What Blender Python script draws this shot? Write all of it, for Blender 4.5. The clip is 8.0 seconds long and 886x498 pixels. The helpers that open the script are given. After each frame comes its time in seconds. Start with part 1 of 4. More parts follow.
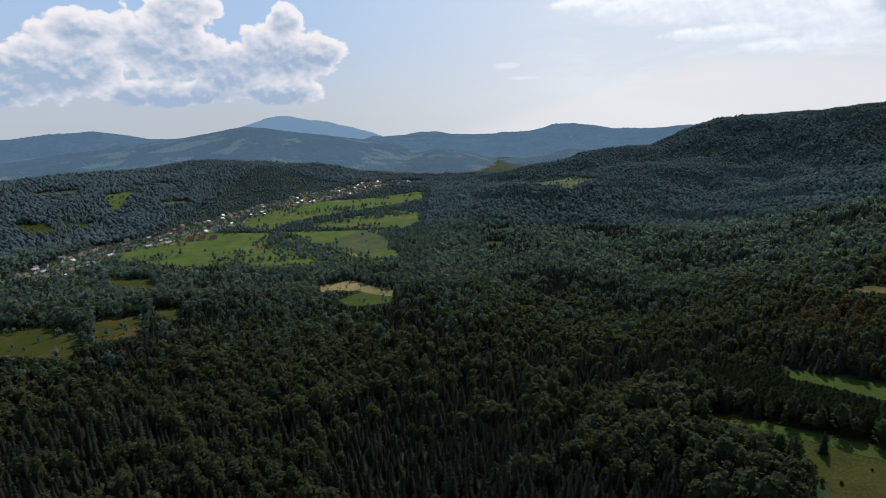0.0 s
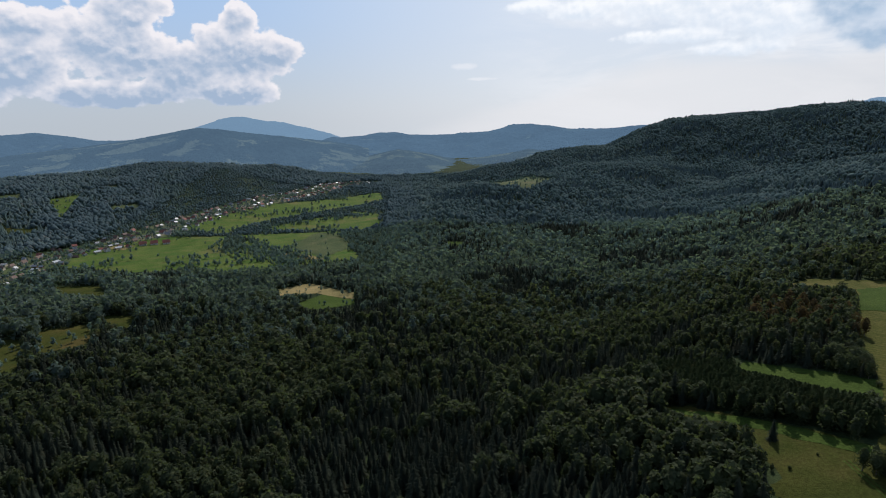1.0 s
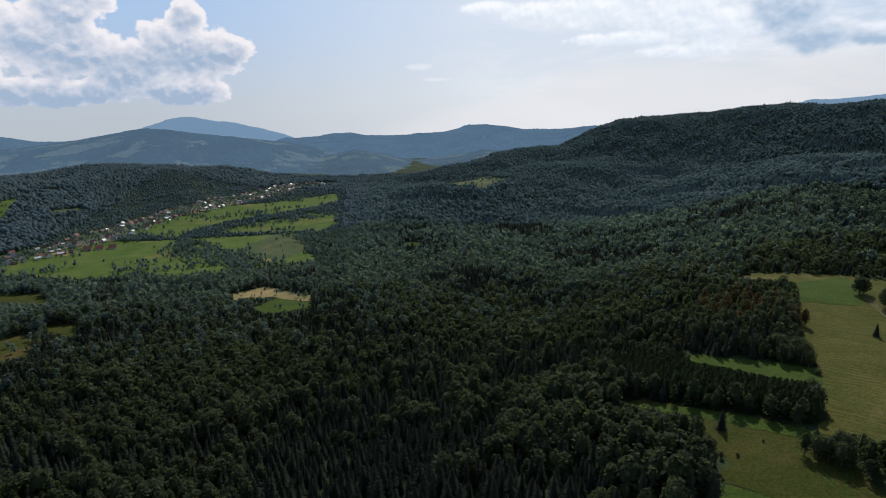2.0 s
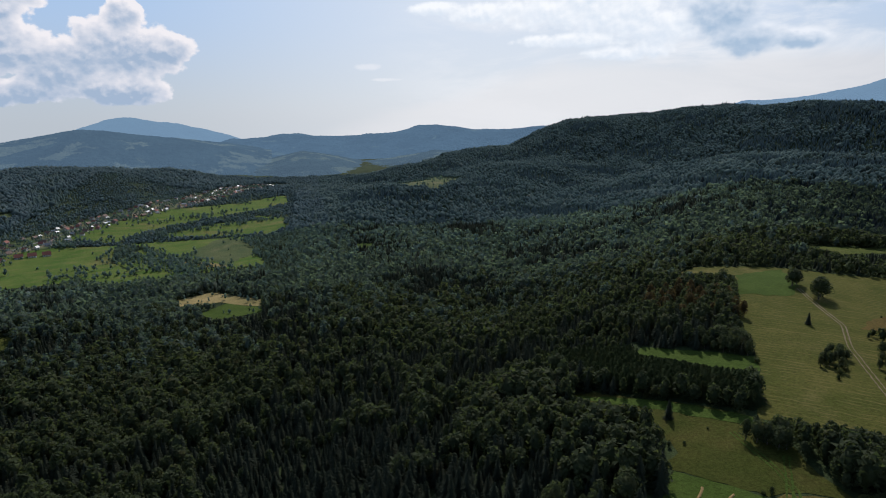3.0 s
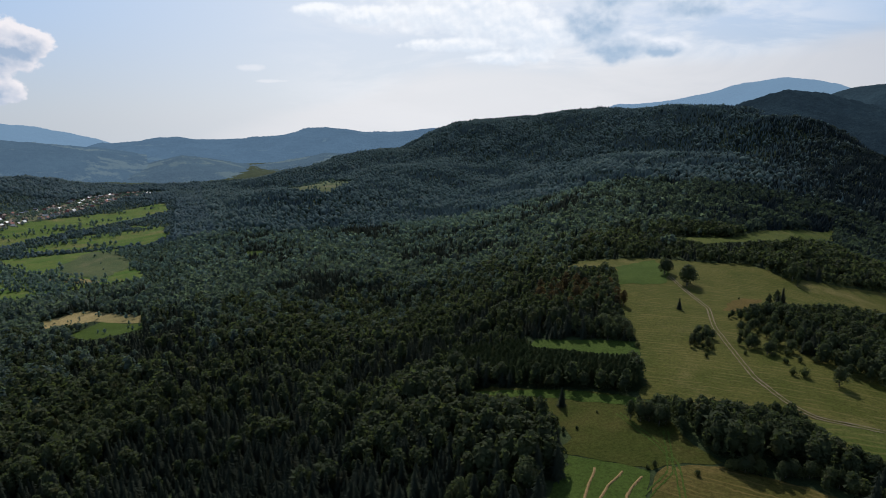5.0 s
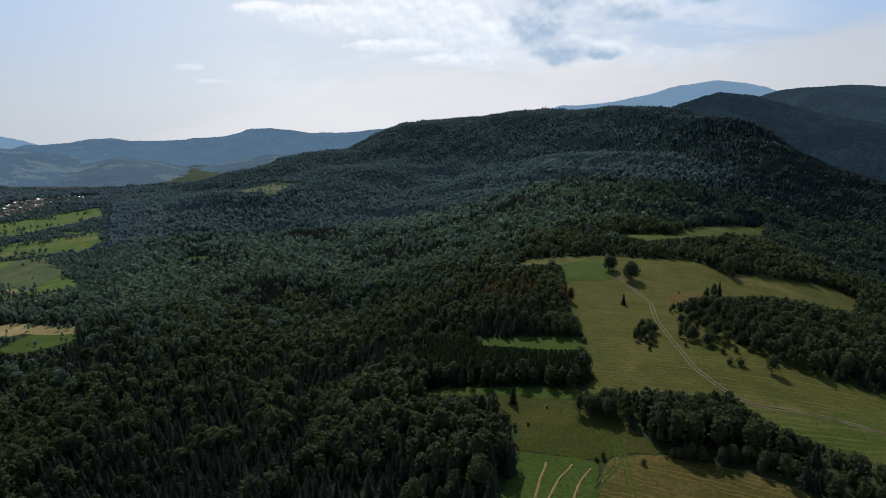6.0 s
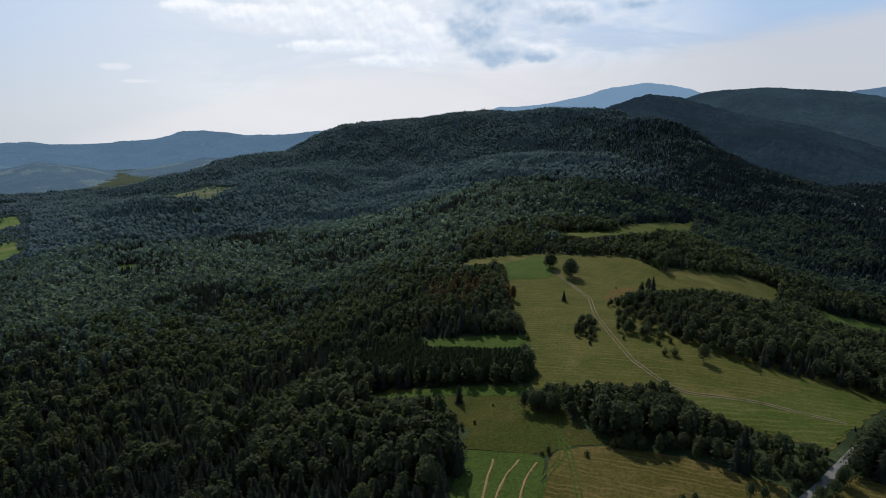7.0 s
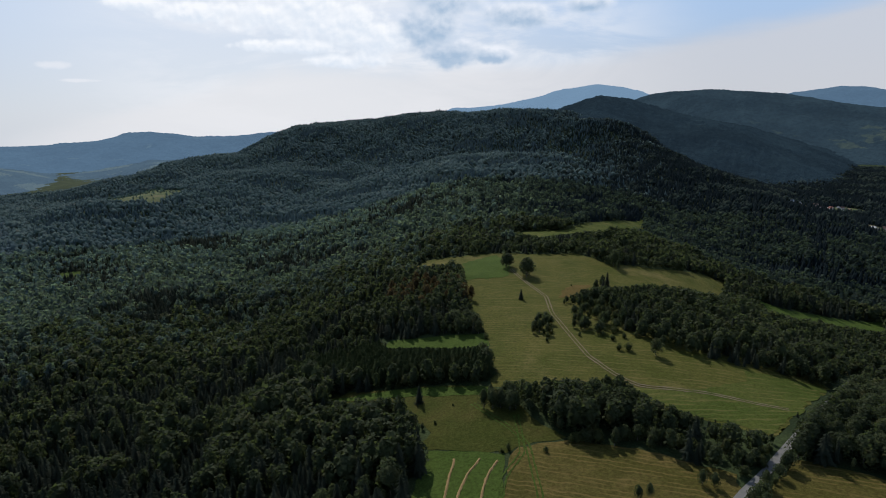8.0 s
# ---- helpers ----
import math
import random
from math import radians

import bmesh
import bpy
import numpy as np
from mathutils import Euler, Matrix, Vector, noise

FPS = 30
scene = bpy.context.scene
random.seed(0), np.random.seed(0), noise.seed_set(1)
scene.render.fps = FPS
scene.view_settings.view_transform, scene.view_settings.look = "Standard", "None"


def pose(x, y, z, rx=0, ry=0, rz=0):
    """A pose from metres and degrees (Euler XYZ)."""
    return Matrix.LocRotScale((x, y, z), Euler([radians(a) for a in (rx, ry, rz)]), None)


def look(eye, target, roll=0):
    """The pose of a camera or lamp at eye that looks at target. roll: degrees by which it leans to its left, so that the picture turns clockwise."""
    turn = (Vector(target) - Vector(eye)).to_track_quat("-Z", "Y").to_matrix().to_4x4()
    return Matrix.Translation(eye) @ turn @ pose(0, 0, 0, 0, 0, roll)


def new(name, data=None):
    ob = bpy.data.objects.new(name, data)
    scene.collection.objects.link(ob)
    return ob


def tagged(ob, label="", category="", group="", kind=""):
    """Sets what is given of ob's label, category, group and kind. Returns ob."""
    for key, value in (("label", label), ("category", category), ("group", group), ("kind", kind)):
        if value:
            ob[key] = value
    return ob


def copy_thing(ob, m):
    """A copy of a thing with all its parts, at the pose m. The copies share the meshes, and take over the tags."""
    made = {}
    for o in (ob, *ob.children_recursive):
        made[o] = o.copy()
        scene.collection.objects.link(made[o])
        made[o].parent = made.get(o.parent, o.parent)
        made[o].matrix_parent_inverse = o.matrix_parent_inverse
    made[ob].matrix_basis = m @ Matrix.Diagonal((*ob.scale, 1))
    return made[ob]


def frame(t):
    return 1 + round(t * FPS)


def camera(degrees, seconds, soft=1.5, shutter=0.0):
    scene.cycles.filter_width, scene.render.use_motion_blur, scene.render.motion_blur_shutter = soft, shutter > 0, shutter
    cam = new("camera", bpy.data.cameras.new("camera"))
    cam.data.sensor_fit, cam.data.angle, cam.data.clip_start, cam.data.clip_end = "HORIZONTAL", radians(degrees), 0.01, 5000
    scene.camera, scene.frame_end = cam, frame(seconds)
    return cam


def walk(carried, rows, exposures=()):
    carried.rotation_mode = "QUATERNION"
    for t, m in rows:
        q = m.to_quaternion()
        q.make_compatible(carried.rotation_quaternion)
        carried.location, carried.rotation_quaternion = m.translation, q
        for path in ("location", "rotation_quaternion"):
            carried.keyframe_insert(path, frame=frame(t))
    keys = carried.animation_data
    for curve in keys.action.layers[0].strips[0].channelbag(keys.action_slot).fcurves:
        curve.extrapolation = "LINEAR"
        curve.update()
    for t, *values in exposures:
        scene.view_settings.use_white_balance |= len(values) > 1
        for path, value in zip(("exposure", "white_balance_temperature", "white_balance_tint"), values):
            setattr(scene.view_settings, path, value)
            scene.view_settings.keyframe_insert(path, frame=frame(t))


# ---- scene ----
# ---- camera ----
cam = camera(74.43, 8.0, soft=1.0)
PATH = [
    (0.0, pose(0, 0, 110, 77.41, 0.94, -0.20)),
    (0.5, pose(0, 0, 110, 77.43, 0.99, -2.19)),
    (1.0, pose(0, 0, 110, 77.41, 0.97, -4.17)),
    (1.5, pose(0, 0, 110, 77.40, 0.91, -6.21)),
    (3.0, pose(0, 0, 110, 77.34, 0.95, -13.20)),
    (3.5, pose(0, 0, 110, 77.34, 0.94, -15.67)),
    (4.0, pose(0, 0, 110, 77.37, 0.88, -18.30)),
    (4.5, pose(0, 0, 110, 77.40, 0.92, -21.13)),
    (6.0, pose(0, 0, 110, 77.42, 0.88, -28.73)),
    (6.5, pose(0, 0, 110, 77.44, 0.94, -31.72)),
    (7.0, pose(0, 0, 110, 77.46, 1.00, -34.49)),
    (7.5, pose(0, 0, 110, 77.47, 1.01, -37.34)),
    (8.0, pose(0, 0, 110, 77.46, 1.03, -38.77)),
]
walk(cam, PATH, [(0.0, 0.0, 6150, 10.0), (8.0, 0.0, 6150, 10.0)])

# ---- sky and sun ----
SUN_AZ, SUN_EL = 22.0, 40.0
sun_way = Vector((math.sin(radians(SUN_AZ)) * math.cos(radians(SUN_EL)),
                  math.cos(radians(SUN_AZ)) * math.cos(radians(SUN_EL)), math.sin(radians(SUN_EL))))
sun = new("sun", bpy.data.lights.new("sun", "SUN"))
sun.data.energy, sun.data.angle, sun.data.color = 3.2, radians(0.6), (1.0, 0.95, 0.86)
sun.matrix_world = look((0, 0, 900), tuple(Vector((0, 0, 900)) - sun_way))


class Nodes:
    """A short hand for building node trees."""

    def __init__(self, tree):
        self.tree = tree
        tree.nodes.clear()

    def add(self, kind, operation="", data_type="", blend="", interpolation="", bands="", **inputs):
        node = self.tree.nodes.new(kind)
        if operation:
            node.operation = operation
        if data_type:
            node.data_type = data_type
        if blend:
            node.blend_type = blend
        if interpolation:
            node.interpolation_type = interpolation
        if bands:
            node.wave_type, node.bands_direction = "BANDS", bands
        for key, value in inputs.items():
            self.put(node.inputs[int(key[1:]) if key[0] == "i" and key[1:].isdigit() else key.replace("_", " ")], value)
        return node

    def put(self, socket, value):
        if isinstance(value, bpy.types.NodeSocket):
            self.tree.links.new(value, socket)
        else:
            socket.default_value = value

    def math(self, op, a, b=0.0, c=0.0):
        node = self.add("ShaderNodeMath", operation=op)
        for socket, value in zip(node.inputs, (a, b, c)):
            self.put(socket, value)
        return node.outputs[0]

    def mix(self, f, a, b, how="MIX"):
        node = self.add("ShaderNodeMix", data_type="RGBA", blend=how)
        for socket, value in zip((node.inputs[0], node.inputs[6], node.inputs[7]), (f, a, b)):
            self.put(socket, value)
        return node.outputs[2]

    def noise(self, where, scale, detail=4.0, rough=0.55, distort=0.0):
        return self.add("ShaderNodeTexNoise", Vector=where, Scale=scale, Detail=detail, Roughness=rough,
                        Distortion=distort).outputs[0]

    def ramp(self, f, low, high, smooth=True):
        node = self.add("ShaderNodeMapRange", interpolation="SMOOTHSTEP" if smooth else "LINEAR", i0=f, i1=low, i2=high)
        return node.outputs[0]


world = bpy.data.worlds.new("sky")
scene.world = world
world.use_nodes = True
W = Nodes(world.node_tree)
sky = W.add("ShaderNodeTexSky")
sky.sky_type, sky.sun_disc = "NISHITA", False
sky.sun_elevation, sky.sun_rotation = radians(SUN_EL), radians(SUN_AZ)
sky.altitude, sky.air_density, sky.dust_density, sky.ozone_density = 600.0, 1.0, 1.6, 1.0
air = W.add("ShaderNodeVectorMath", operation="SCALE", i0=sky.outputs[0], Scale=0.075).outputs[0]

# Clouds, laid out by bearing and height in degrees.
toward = W.add("ShaderNodeSeparateXYZ", Vector=W.add("ShaderNodeTexCoord").outputs["Generated"])
bearing = W.math("MULTIPLY", W.math("ARCTAN2", toward.outputs[0], toward.outputs[1]), 57.2958)
rise = W.math("MULTIPLY", W.math("ARCSINE", toward.outputs[2]), 57.2958)


def plane(scale_x, scale_y, shift_x=0.0, shift_y=0.0, z=0.0):
    return W.add("ShaderNodeCombineXYZ", X=W.math("MULTIPLY", W.math("ADD", bearing, shift_x), scale_x),
                 Y=W.math("MULTIPLY", W.math("ADD", rise, shift_y), scale_y), Z=z).outputs[0]


def heap(lumps, shift_x, shift_y, z, power=1.0):
    """Thickness of a cloud made of soft lumps (bearing, height, half width, half height), frayed by noise."""
    total = None
    for lx, ly, lw, lh in lumps:
        dx = W.math("DIVIDE", W.math("ADD", bearing, shift_x - lx), lw)
        dy = W.math("DIVIDE", W.math("ADD", rise, shift_y - ly), lh)
        d = W.math("SUBTRACT", 1.0, W.math("ADD", W.math("MULTIPLY", dx, dx), W.math("MULTIPLY", dy, dy)))
        total = d if total is None else W.math("SMOOTH_MAX", total, d, 0.35)
    puffs = []
    for size, weight in ((0.42, 0.75), (0.95, 0.5), (2.1, 0.24)):
        warp = W.noise(plane(size * 1.7, size * 1.9, shift_x, shift_y, z + 3.0), 1.0, 3.0)
        place = W.add("ShaderNodeVectorMath", operation="ADD", i0=plane(size, size * 1.2, shift_x, shift_y, z),
                      i1=W.add("ShaderNodeCombineXYZ", X=W.math("MULTIPLY", warp, 0.9), Y=W.math("MULTIPLY", warp, -0.7), Z=0.0).outputs[0])
        cells = W.add("ShaderNodeTexVoronoi", Vector=place.outputs[0], Scale=1.0)
        cells.feature = "SMOOTH_F1"
        cells.inputs["Smoothness"].default_value = 0.35
        puffs.append(W.math("MULTIPLY", W.math("SUBTRACT", 0.48, cells.outputs["Distance"]), weight * power))
    fray = W.math("MULTIPLY", W.math("SUBTRACT", W.noise(plane(0.4, 0.55, shift_x, shift_y, z), 1.0, 9.0, 0.6), 0.5), 1.3 * power)
    for puff in puffs:
        fray = W.math("ADD", fray, puff)
    return W.math("ADD", W.math("MAXIMUM", total, -2.0), fray)


# a milky veil low down, clearing to blue higher up
low_veil = W.ramp(rise, 11.0, -1.0)
toward_sun = W.ramp(W.math("ABSOLUTE", W.math("SUBTRACT", bearing, 22.0)), 44.0, 4.0)
blue = W.mix(low_veil, (0.42, 0.57, 0.79, 1), (0.52, 0.56, 0.60, 1))
blue = W.mix(W.math("MULTIPLY", toward_sun, 0.72), blue, (0.80, 0.82, 0.85, 1))
cover = W.ramp(rise, 38.0, 12.0)
ahead = W.ramp(W.math("ABSOLUTE", W.math("SUBTRACT", bearing, SUN_AZ)), 125.0, 55.0)
veil = W.math("MULTIPLY", W.math("MULTIPLY_ADD", cover, 0.7, 0.22), W.math("MULTIPLY_ADD", ahead, 0.40, 0.60))
colour = W.mix(veil, air, blue)

# thin bright sheets below the sun
streaks = W.noise(plane(0.055, 0.24, 0, 0, 3.0), 1.0, 8.0, 0.62, 0.6)
span = W.math("MULTIPLY", W.math("MULTIPLY", W.ramp(bearing, 4.0, 24.0), W.ramp(bearing, 64.0, 46.0)), W.ramp(rise, 16.0, 7.0))
sheets = W.math("MULTIPLY", W.ramp(streaks, 0.40, 0.62), span)
colour = W.mix(W.math("MULTIPLY", sheets, 0.75), colour, (0.90, 0.89, 0.89, 1))
edge = W.math("ADD", 4.7, W.math("SUBTRACT", W.math("MULTIPLY", W.math("MAXIMUM", W.math("SUBTRACT", bearing, 50.0), 0.0), 0.155),
                                 W.math("MULTIPLY", W.math("MAXIMUM", W.math("SUBTRACT", 24.0, bearing), 0.0), 0.27)))
wisp = W.math("MULTIPLY", W.math("SUBTRACT", W.noise(plane(0.09, 0.4, 0, 0, 5.0), 1.0, 7.0, 0.6), 0.5), 2.4)
band = W.ramp(W.math("SUBTRACT", W.math("ADD", rise, wisp), edge), 0.9, -1.3)
colour = W.mix(W.math("MULTIPLY", band, 0.75), colour, W.mix(toward_sun, (0.64, 0.63, 0.64, 1), (0.82, 0.80, 0.79, 1)))


def cloud(under, lumps, z, lit, shade, solid, power=1.0, soft_edge=0.35, gloom=0.0, rim=0.55):
    """A cloud lit from above and behind: bright thin edges and crowns, a grey-blue body that darkens to its foot."""
    body = heap(lumps, 0, 0, z, power)
    above = heap(lumps, 0.22, 0.42, z, power)
    cover_here = W.math("MULTIPLY", W.ramp(body, 0.0, soft_edge), solid)
    lift = W.math("MULTIPLY", W.math("SUBTRACT", rise, 5.5), 0.055)
    edge_light = W.math("MULTIPLY", W.ramp(body, 0.85, 0.1), rim)
    tone = W.math("ADD", W.math("ADD", edge_light, lift), W.math("MULTIPLY", W.math("SUBTRACT", body, above), 1.15))
    light_here = W.ramp(tone, -0.30 + gloom, 0.80 + gloom, False)
    return W.mix(cover_here, under, W.mix(light_here, (*shade, 1), (*lit, 1)))


# the tall heap over the far mountain
colour = cloud(colour, [(-32, 4.6, 6.0, 2.4), (-30, 7.6, 4.0, 1.6), (-24, 6.4, 5.0, 3.6), (-22.5, 9.6, 3.2, 3.0), (-18.5, 4.9, 4.5, 2.6), (-14.2, 6.0, 4.8, 2.9),
                        (-14.1, 8.8, 1.7, 1.7), (-10.4, 6.3, 2.3, 1.3), (-15, 2.7, 5.0, 1.3), (-24, 2.6, 8.0, 1.3), (-36, 3.2, 6.5, 1.9)], 7.0,
               (0.93, 0.87, 0.86), (0.38, 0.47, 0.60), 0.97, 0.85, 0.25, 0.10, 0.75)
# the bright sheet with a ragged edge, and the grey-blue cloud hanging beside it
colour = cloud(colour, [(13, 9.7, 3.4, 0.7), (17, 9.2, 4.5, 1.0), (22, 9.0, 5.0, 1.6), (28, 9.4, 6.0, 2.6), (32, 7.6, 4.4, 2.4), (26, 13, 13, 3.4), (25, 6.7, 5.5, 0.8), (30, 5.4, 4.5, 0.8)], 12.0,
               (0.99, 0.98, 0.97), (0.76, 0.81, 0.87), 0.92, 1.0, 0.8, 0.05)
colour = cloud(colour, [(37.6, 8.4, 3.6, 2.8), (39.6, 6.0, 3.4, 1.7), (43.6, 5.8, 2.6, 1.0), (45.5, 9.2, 4.5, 1.6), (39, 11.5, 5, 3), (52, 9.8, 3.0, 1.0), (47, 12, 7, 2)], 17.0,
               (0.88, 0.89, 0.92), (0.38, 0.50, 0.64), 0.9, 0.6, 0.8, 0.16)
colour = cloud(colour, [(6.2, 4.75, 1.3, 0.42), (7.6, 3.6, 1.8, 0.2)], 21.0, (0.90, 0.88, 0.88), (0.76, 0.79, 0.84), 0.5, 0.9, 0.8)
back = W.add("ShaderNodeBackground", Color=colour, Strength=1.0)
W.add("ShaderNodeOutputWorld", Surface=back.outputs[0])
# ---- materials ----
def material(name):
    m = bpy.data.materials.new(name)
    m.use_nodes = True
    return m, Nodes(m.node_tree)


def finish(n, shader):
    n.add("ShaderNodeOutputMaterial", Surface=shader)


def foliage(name, dark, light, gleam, patch=0.02):
    """Leaves: two greens mixed clump by clump and tree by tree, some light through them."""
    m, n = material(name)
    where = n.add("ShaderNodeTexCoord").outputs["Object"]
    geo = n.add("ShaderNodeNewGeometry")
    info = n.add("ShaderNodeObjectInfo")
    f = n.math("MULTIPLY_ADD", geo.outputs["Random Per Island"], 0.34, n.math("MULTIPLY", info.outputs["Random"], 0.35))
    world_place = geo.outputs["Position"]
    f = n.math("ADD", f, n.math("MULTIPLY_ADD", n.noise(world_place, patch, 3.0), 1.3, -0.45))
    f = n.ramp(f, 0.0, 1.0, False)
    colour = n.mix(f, (*dark, 1), (*light, 1))
    warm = n.ramp(n.noise(world_place, 0.13, 2.0), 0.56, 0.74)
    colour = n.mix(n.math("MULTIPLY", warm, 0.5), colour, (light[0] * 1.45, light[1] * 1.0, light[2] * 0.8, 1))
    silver = n.ramp(n.noise(n.add("ShaderNodeVectorMath", operation="ADD", i0=world_place, i1=(71.0, 13.0, 0.0)).outputs[0], 0.11, 1.0), 0.63, 0.72)
    colour = n.mix(n.math("MULTIPLY", silver, 0.45), colour, (light[0] * 1.6, light[1] * 1.55, light[2] * 1.5, 1))
    solid = n.add("ShaderNodeBsdfPrincipled", Base_Color=colour, Roughness=0.7, Specular_IOR_Level=gleam * 0.2)
    thin = n.add("ShaderNodeBsdfTranslucent", Color=n.mix(0.5, colour, (light[0] * 1.3, light[1] * 1.5, light[2] * 0.6, 1)))
    finish(n, n.add("ShaderNodeMixShader", i0=0.45, i1=solid.outputs[0], i2=thin.outputs[0]).outputs[0])
    return m


def grass(name, low, high, dry, dryness, stripe=0.0, turn=0.0, gap=3.0, tuft=0.5):
    """Meadow: two greens, dry patches, mowing stripes at real size, tufted relief."""
    m, n = material(name)
    where = n.add("ShaderNodeNewGeometry").outputs["Position"]
    colour = n.mix(n.ramp(n.noise(where, 0.035, 5.0, 0.62), 0.32, 0.68), (*low, 1), (*high, 1))
    bald = n.ramp(n.noise(where, 0.012, 6.0, 0.68, 0.4), 0.62 - 0.3 * dryness, 0.86 - 0.3 * dryness)
    colour = n.mix(n.math("MULTIPLY", bald, min(1, 0.5 + dryness)), colour, (*dry, 1))
    fine = n.noise(where, 0.9, 6.0, 0.7)
    colour = n.mix(0.8, colour, n.mix(n.ramp(fine, 0.25, 0.75), (0.3, 0.3, 0.3, 1), (0.75, 0.75, 0.75, 1)), "OVERLAY")
    if stripe:
        turned = n.add("ShaderNodeMapping", Vector=where, Rotation=(0, 0, radians(turn)))
        bands = n.add("ShaderNodeTexWave", bands="X", Vector=turned.outputs[0], Scale=0.314 / gap,
                      Distortion=5.5, Detail=5.0, Detail_Scale=1.1).outputs["Fac"]
        long_noise = n.noise(n.add("ShaderNodeMapping", Vector=turned.outputs[0], Scale=(1.0, 0.12, 1.0)).outputs[0], 0.55, 5.0, 0.65)
        straw = n.math("MULTIPLY", n.ramp(bands, 0.55, 0.97), n.ramp(long_noise, 0.44, 0.6))
        colour = n.mix(n.math("MULTIPLY", straw, stripe), colour, (*dry, 1))
    bump = n.add("ShaderNodeBump", Strength=0.6, Distance=tuft, Height=n.noise(where, 1.6, 5.0, 0.7))
    finish(n, n.add("ShaderNodeBsdfPrincipled", Base_Color=colour, Roughness=0.9, Specular_IOR_Level=0.03,
                    Normal=bump.outputs[0]).outputs[0])
    return m


def plain(name, a, b, scale=1.5, rough=0.8, relief=0.03, metal=0.0):
    """A matt surface of two mottled tones."""
    m, n = material(name)
    where = n.add("ShaderNodeTexCoord").outputs["Object"]
    fac = n.math("MULTIPLY_ADD", n.noise(where, scale, 5.0, 0.65), 0.7, n.math("MULTIPLY", n.noise(where, scale * 9, 3.0), 0.3))
    chance = n.add("ShaderNodeObjectInfo").outputs["Random"]
    colour = n.mix(n.ramp(fac, 0.3, 0.7), (*a, 1), (*b, 1))
    colour = n.mix(n.math("MULTIPLY", chance, 0.3), colour, (a[0] * 0.6, a[1] * 0.6, a[2] * 0.6, 1))
    bump = n.add("ShaderNodeBump", Strength=0.5, Distance=relief, Height=fac)
    finish(n, n.add("ShaderNodeBsdfPrincipled", Base_Color=colour, Roughness=rough, Metallic=metal, Specular_IOR_Level=0.3,
                    Normal=bump.outputs[0]).outputs[0])
    return m


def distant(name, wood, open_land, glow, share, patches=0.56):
    """Land kilometres off: woods with paler clearings, and haze mixed in as emission."""
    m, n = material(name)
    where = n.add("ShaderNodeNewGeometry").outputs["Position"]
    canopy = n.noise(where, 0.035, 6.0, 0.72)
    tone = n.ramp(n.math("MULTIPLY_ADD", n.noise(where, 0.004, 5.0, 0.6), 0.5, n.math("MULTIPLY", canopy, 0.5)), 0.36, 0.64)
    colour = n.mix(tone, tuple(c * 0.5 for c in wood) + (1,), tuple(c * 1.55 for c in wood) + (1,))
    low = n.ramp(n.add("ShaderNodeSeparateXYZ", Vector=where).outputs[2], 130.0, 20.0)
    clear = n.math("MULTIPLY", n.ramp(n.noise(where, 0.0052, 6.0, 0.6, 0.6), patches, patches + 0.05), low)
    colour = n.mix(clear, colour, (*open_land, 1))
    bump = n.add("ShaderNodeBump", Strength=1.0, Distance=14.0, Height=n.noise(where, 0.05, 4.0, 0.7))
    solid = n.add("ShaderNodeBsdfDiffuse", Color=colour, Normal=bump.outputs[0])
    # Painted haze: a bluish glow blended over the slope itself.
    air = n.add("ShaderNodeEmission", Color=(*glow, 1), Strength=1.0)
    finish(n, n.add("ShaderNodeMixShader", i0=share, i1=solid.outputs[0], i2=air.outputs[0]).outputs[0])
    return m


SPRUCE = foliage("spruce_needles", (0.026, 0.033, 0.024), (0.048, 0.058, 0.040), 0.15)
LEAVES = foliage("green_leaves", (0.034, 0.044, 0.026), (0.080, 0.094, 0.046), 0.2)
SHRUB = foliage("shrub_leaves", (0.040, 0.050, 0.022), (0.088, 0.098, 0.040), 0.3)
# Haze is put into this leaf colour as a blue tint.
HAZED_MID_WOOD = foliage("hazed_valley_woods", (0.062, 0.086, 0.082), (0.124, 0.154, 0.122), 0.05, 0.012)
BROWNING = foliage("browning_leaves", (0.060, 0.044, 0.024), (0.110, 0.078, 0.040), 0.1)
# Three farther woods, paler and bluer with the haze painted into their leaves.
HAZED_HILL_WOOD = foliage("hazed_hillside_woods", (0.092, 0.134, 0.146), (0.162, 0.208, 0.194), 0.0, 0.006)
HAZE_WOOD = foliage("hazed_village_hill_woods", (0.092, 0.132, 0.152), (0.158, 0.202, 0.206), 0.0, 0.006)
HAZED_HILL_SPRUCE = foliage("hazed_hillside_conifers", (0.054, 0.086, 0.104), (0.088, 0.124, 0.136), 0.0, 0.006)
# Darker copies for the east flank: cloud shade put into the leaf colour.
SHADE_TINT_SPRUCE = foliage("shade_tint_conifers", (0.014, 0.022, 0.026), (0.030, 0.042, 0.046), 0.0, 0.006)
SHADE_TINT_LEAVES = foliage("shade_tint_woods", (0.030, 0.042, 0.040), (0.062, 0.080, 0.066), 0.0, 0.006)
YOUNG = foliage("young_needles", (0.022, 0.032, 0.015), (0.046, 0.062, 0.025), 0.1)
BARK = plain("bark", (0.10, 0.085, 0.07), (0.20, 0.17, 0.14), 3.0, 0.9)
FOREST_FLOOR = grass("forest_floor", (0.022, 0.032, 0.014), (0.045, 0.06, 0.024), (0.07, 0.06, 0.03), 0.25)
MOWN = grass("mown_meadow", (0.057, 0.064, 0.013), (0.085, 0.081, 0.020), (0.18, 0.14, 0.055), 0.30, 0.42, -42.0, 3.2)
AFTERMATH = grass("greener_mown_meadow", (0.048, 0.066, 0.012), (0.070, 0.080, 0.018), (0.17, 0.14, 0.05), 0.25, 0.4, -55.0, 4.0)
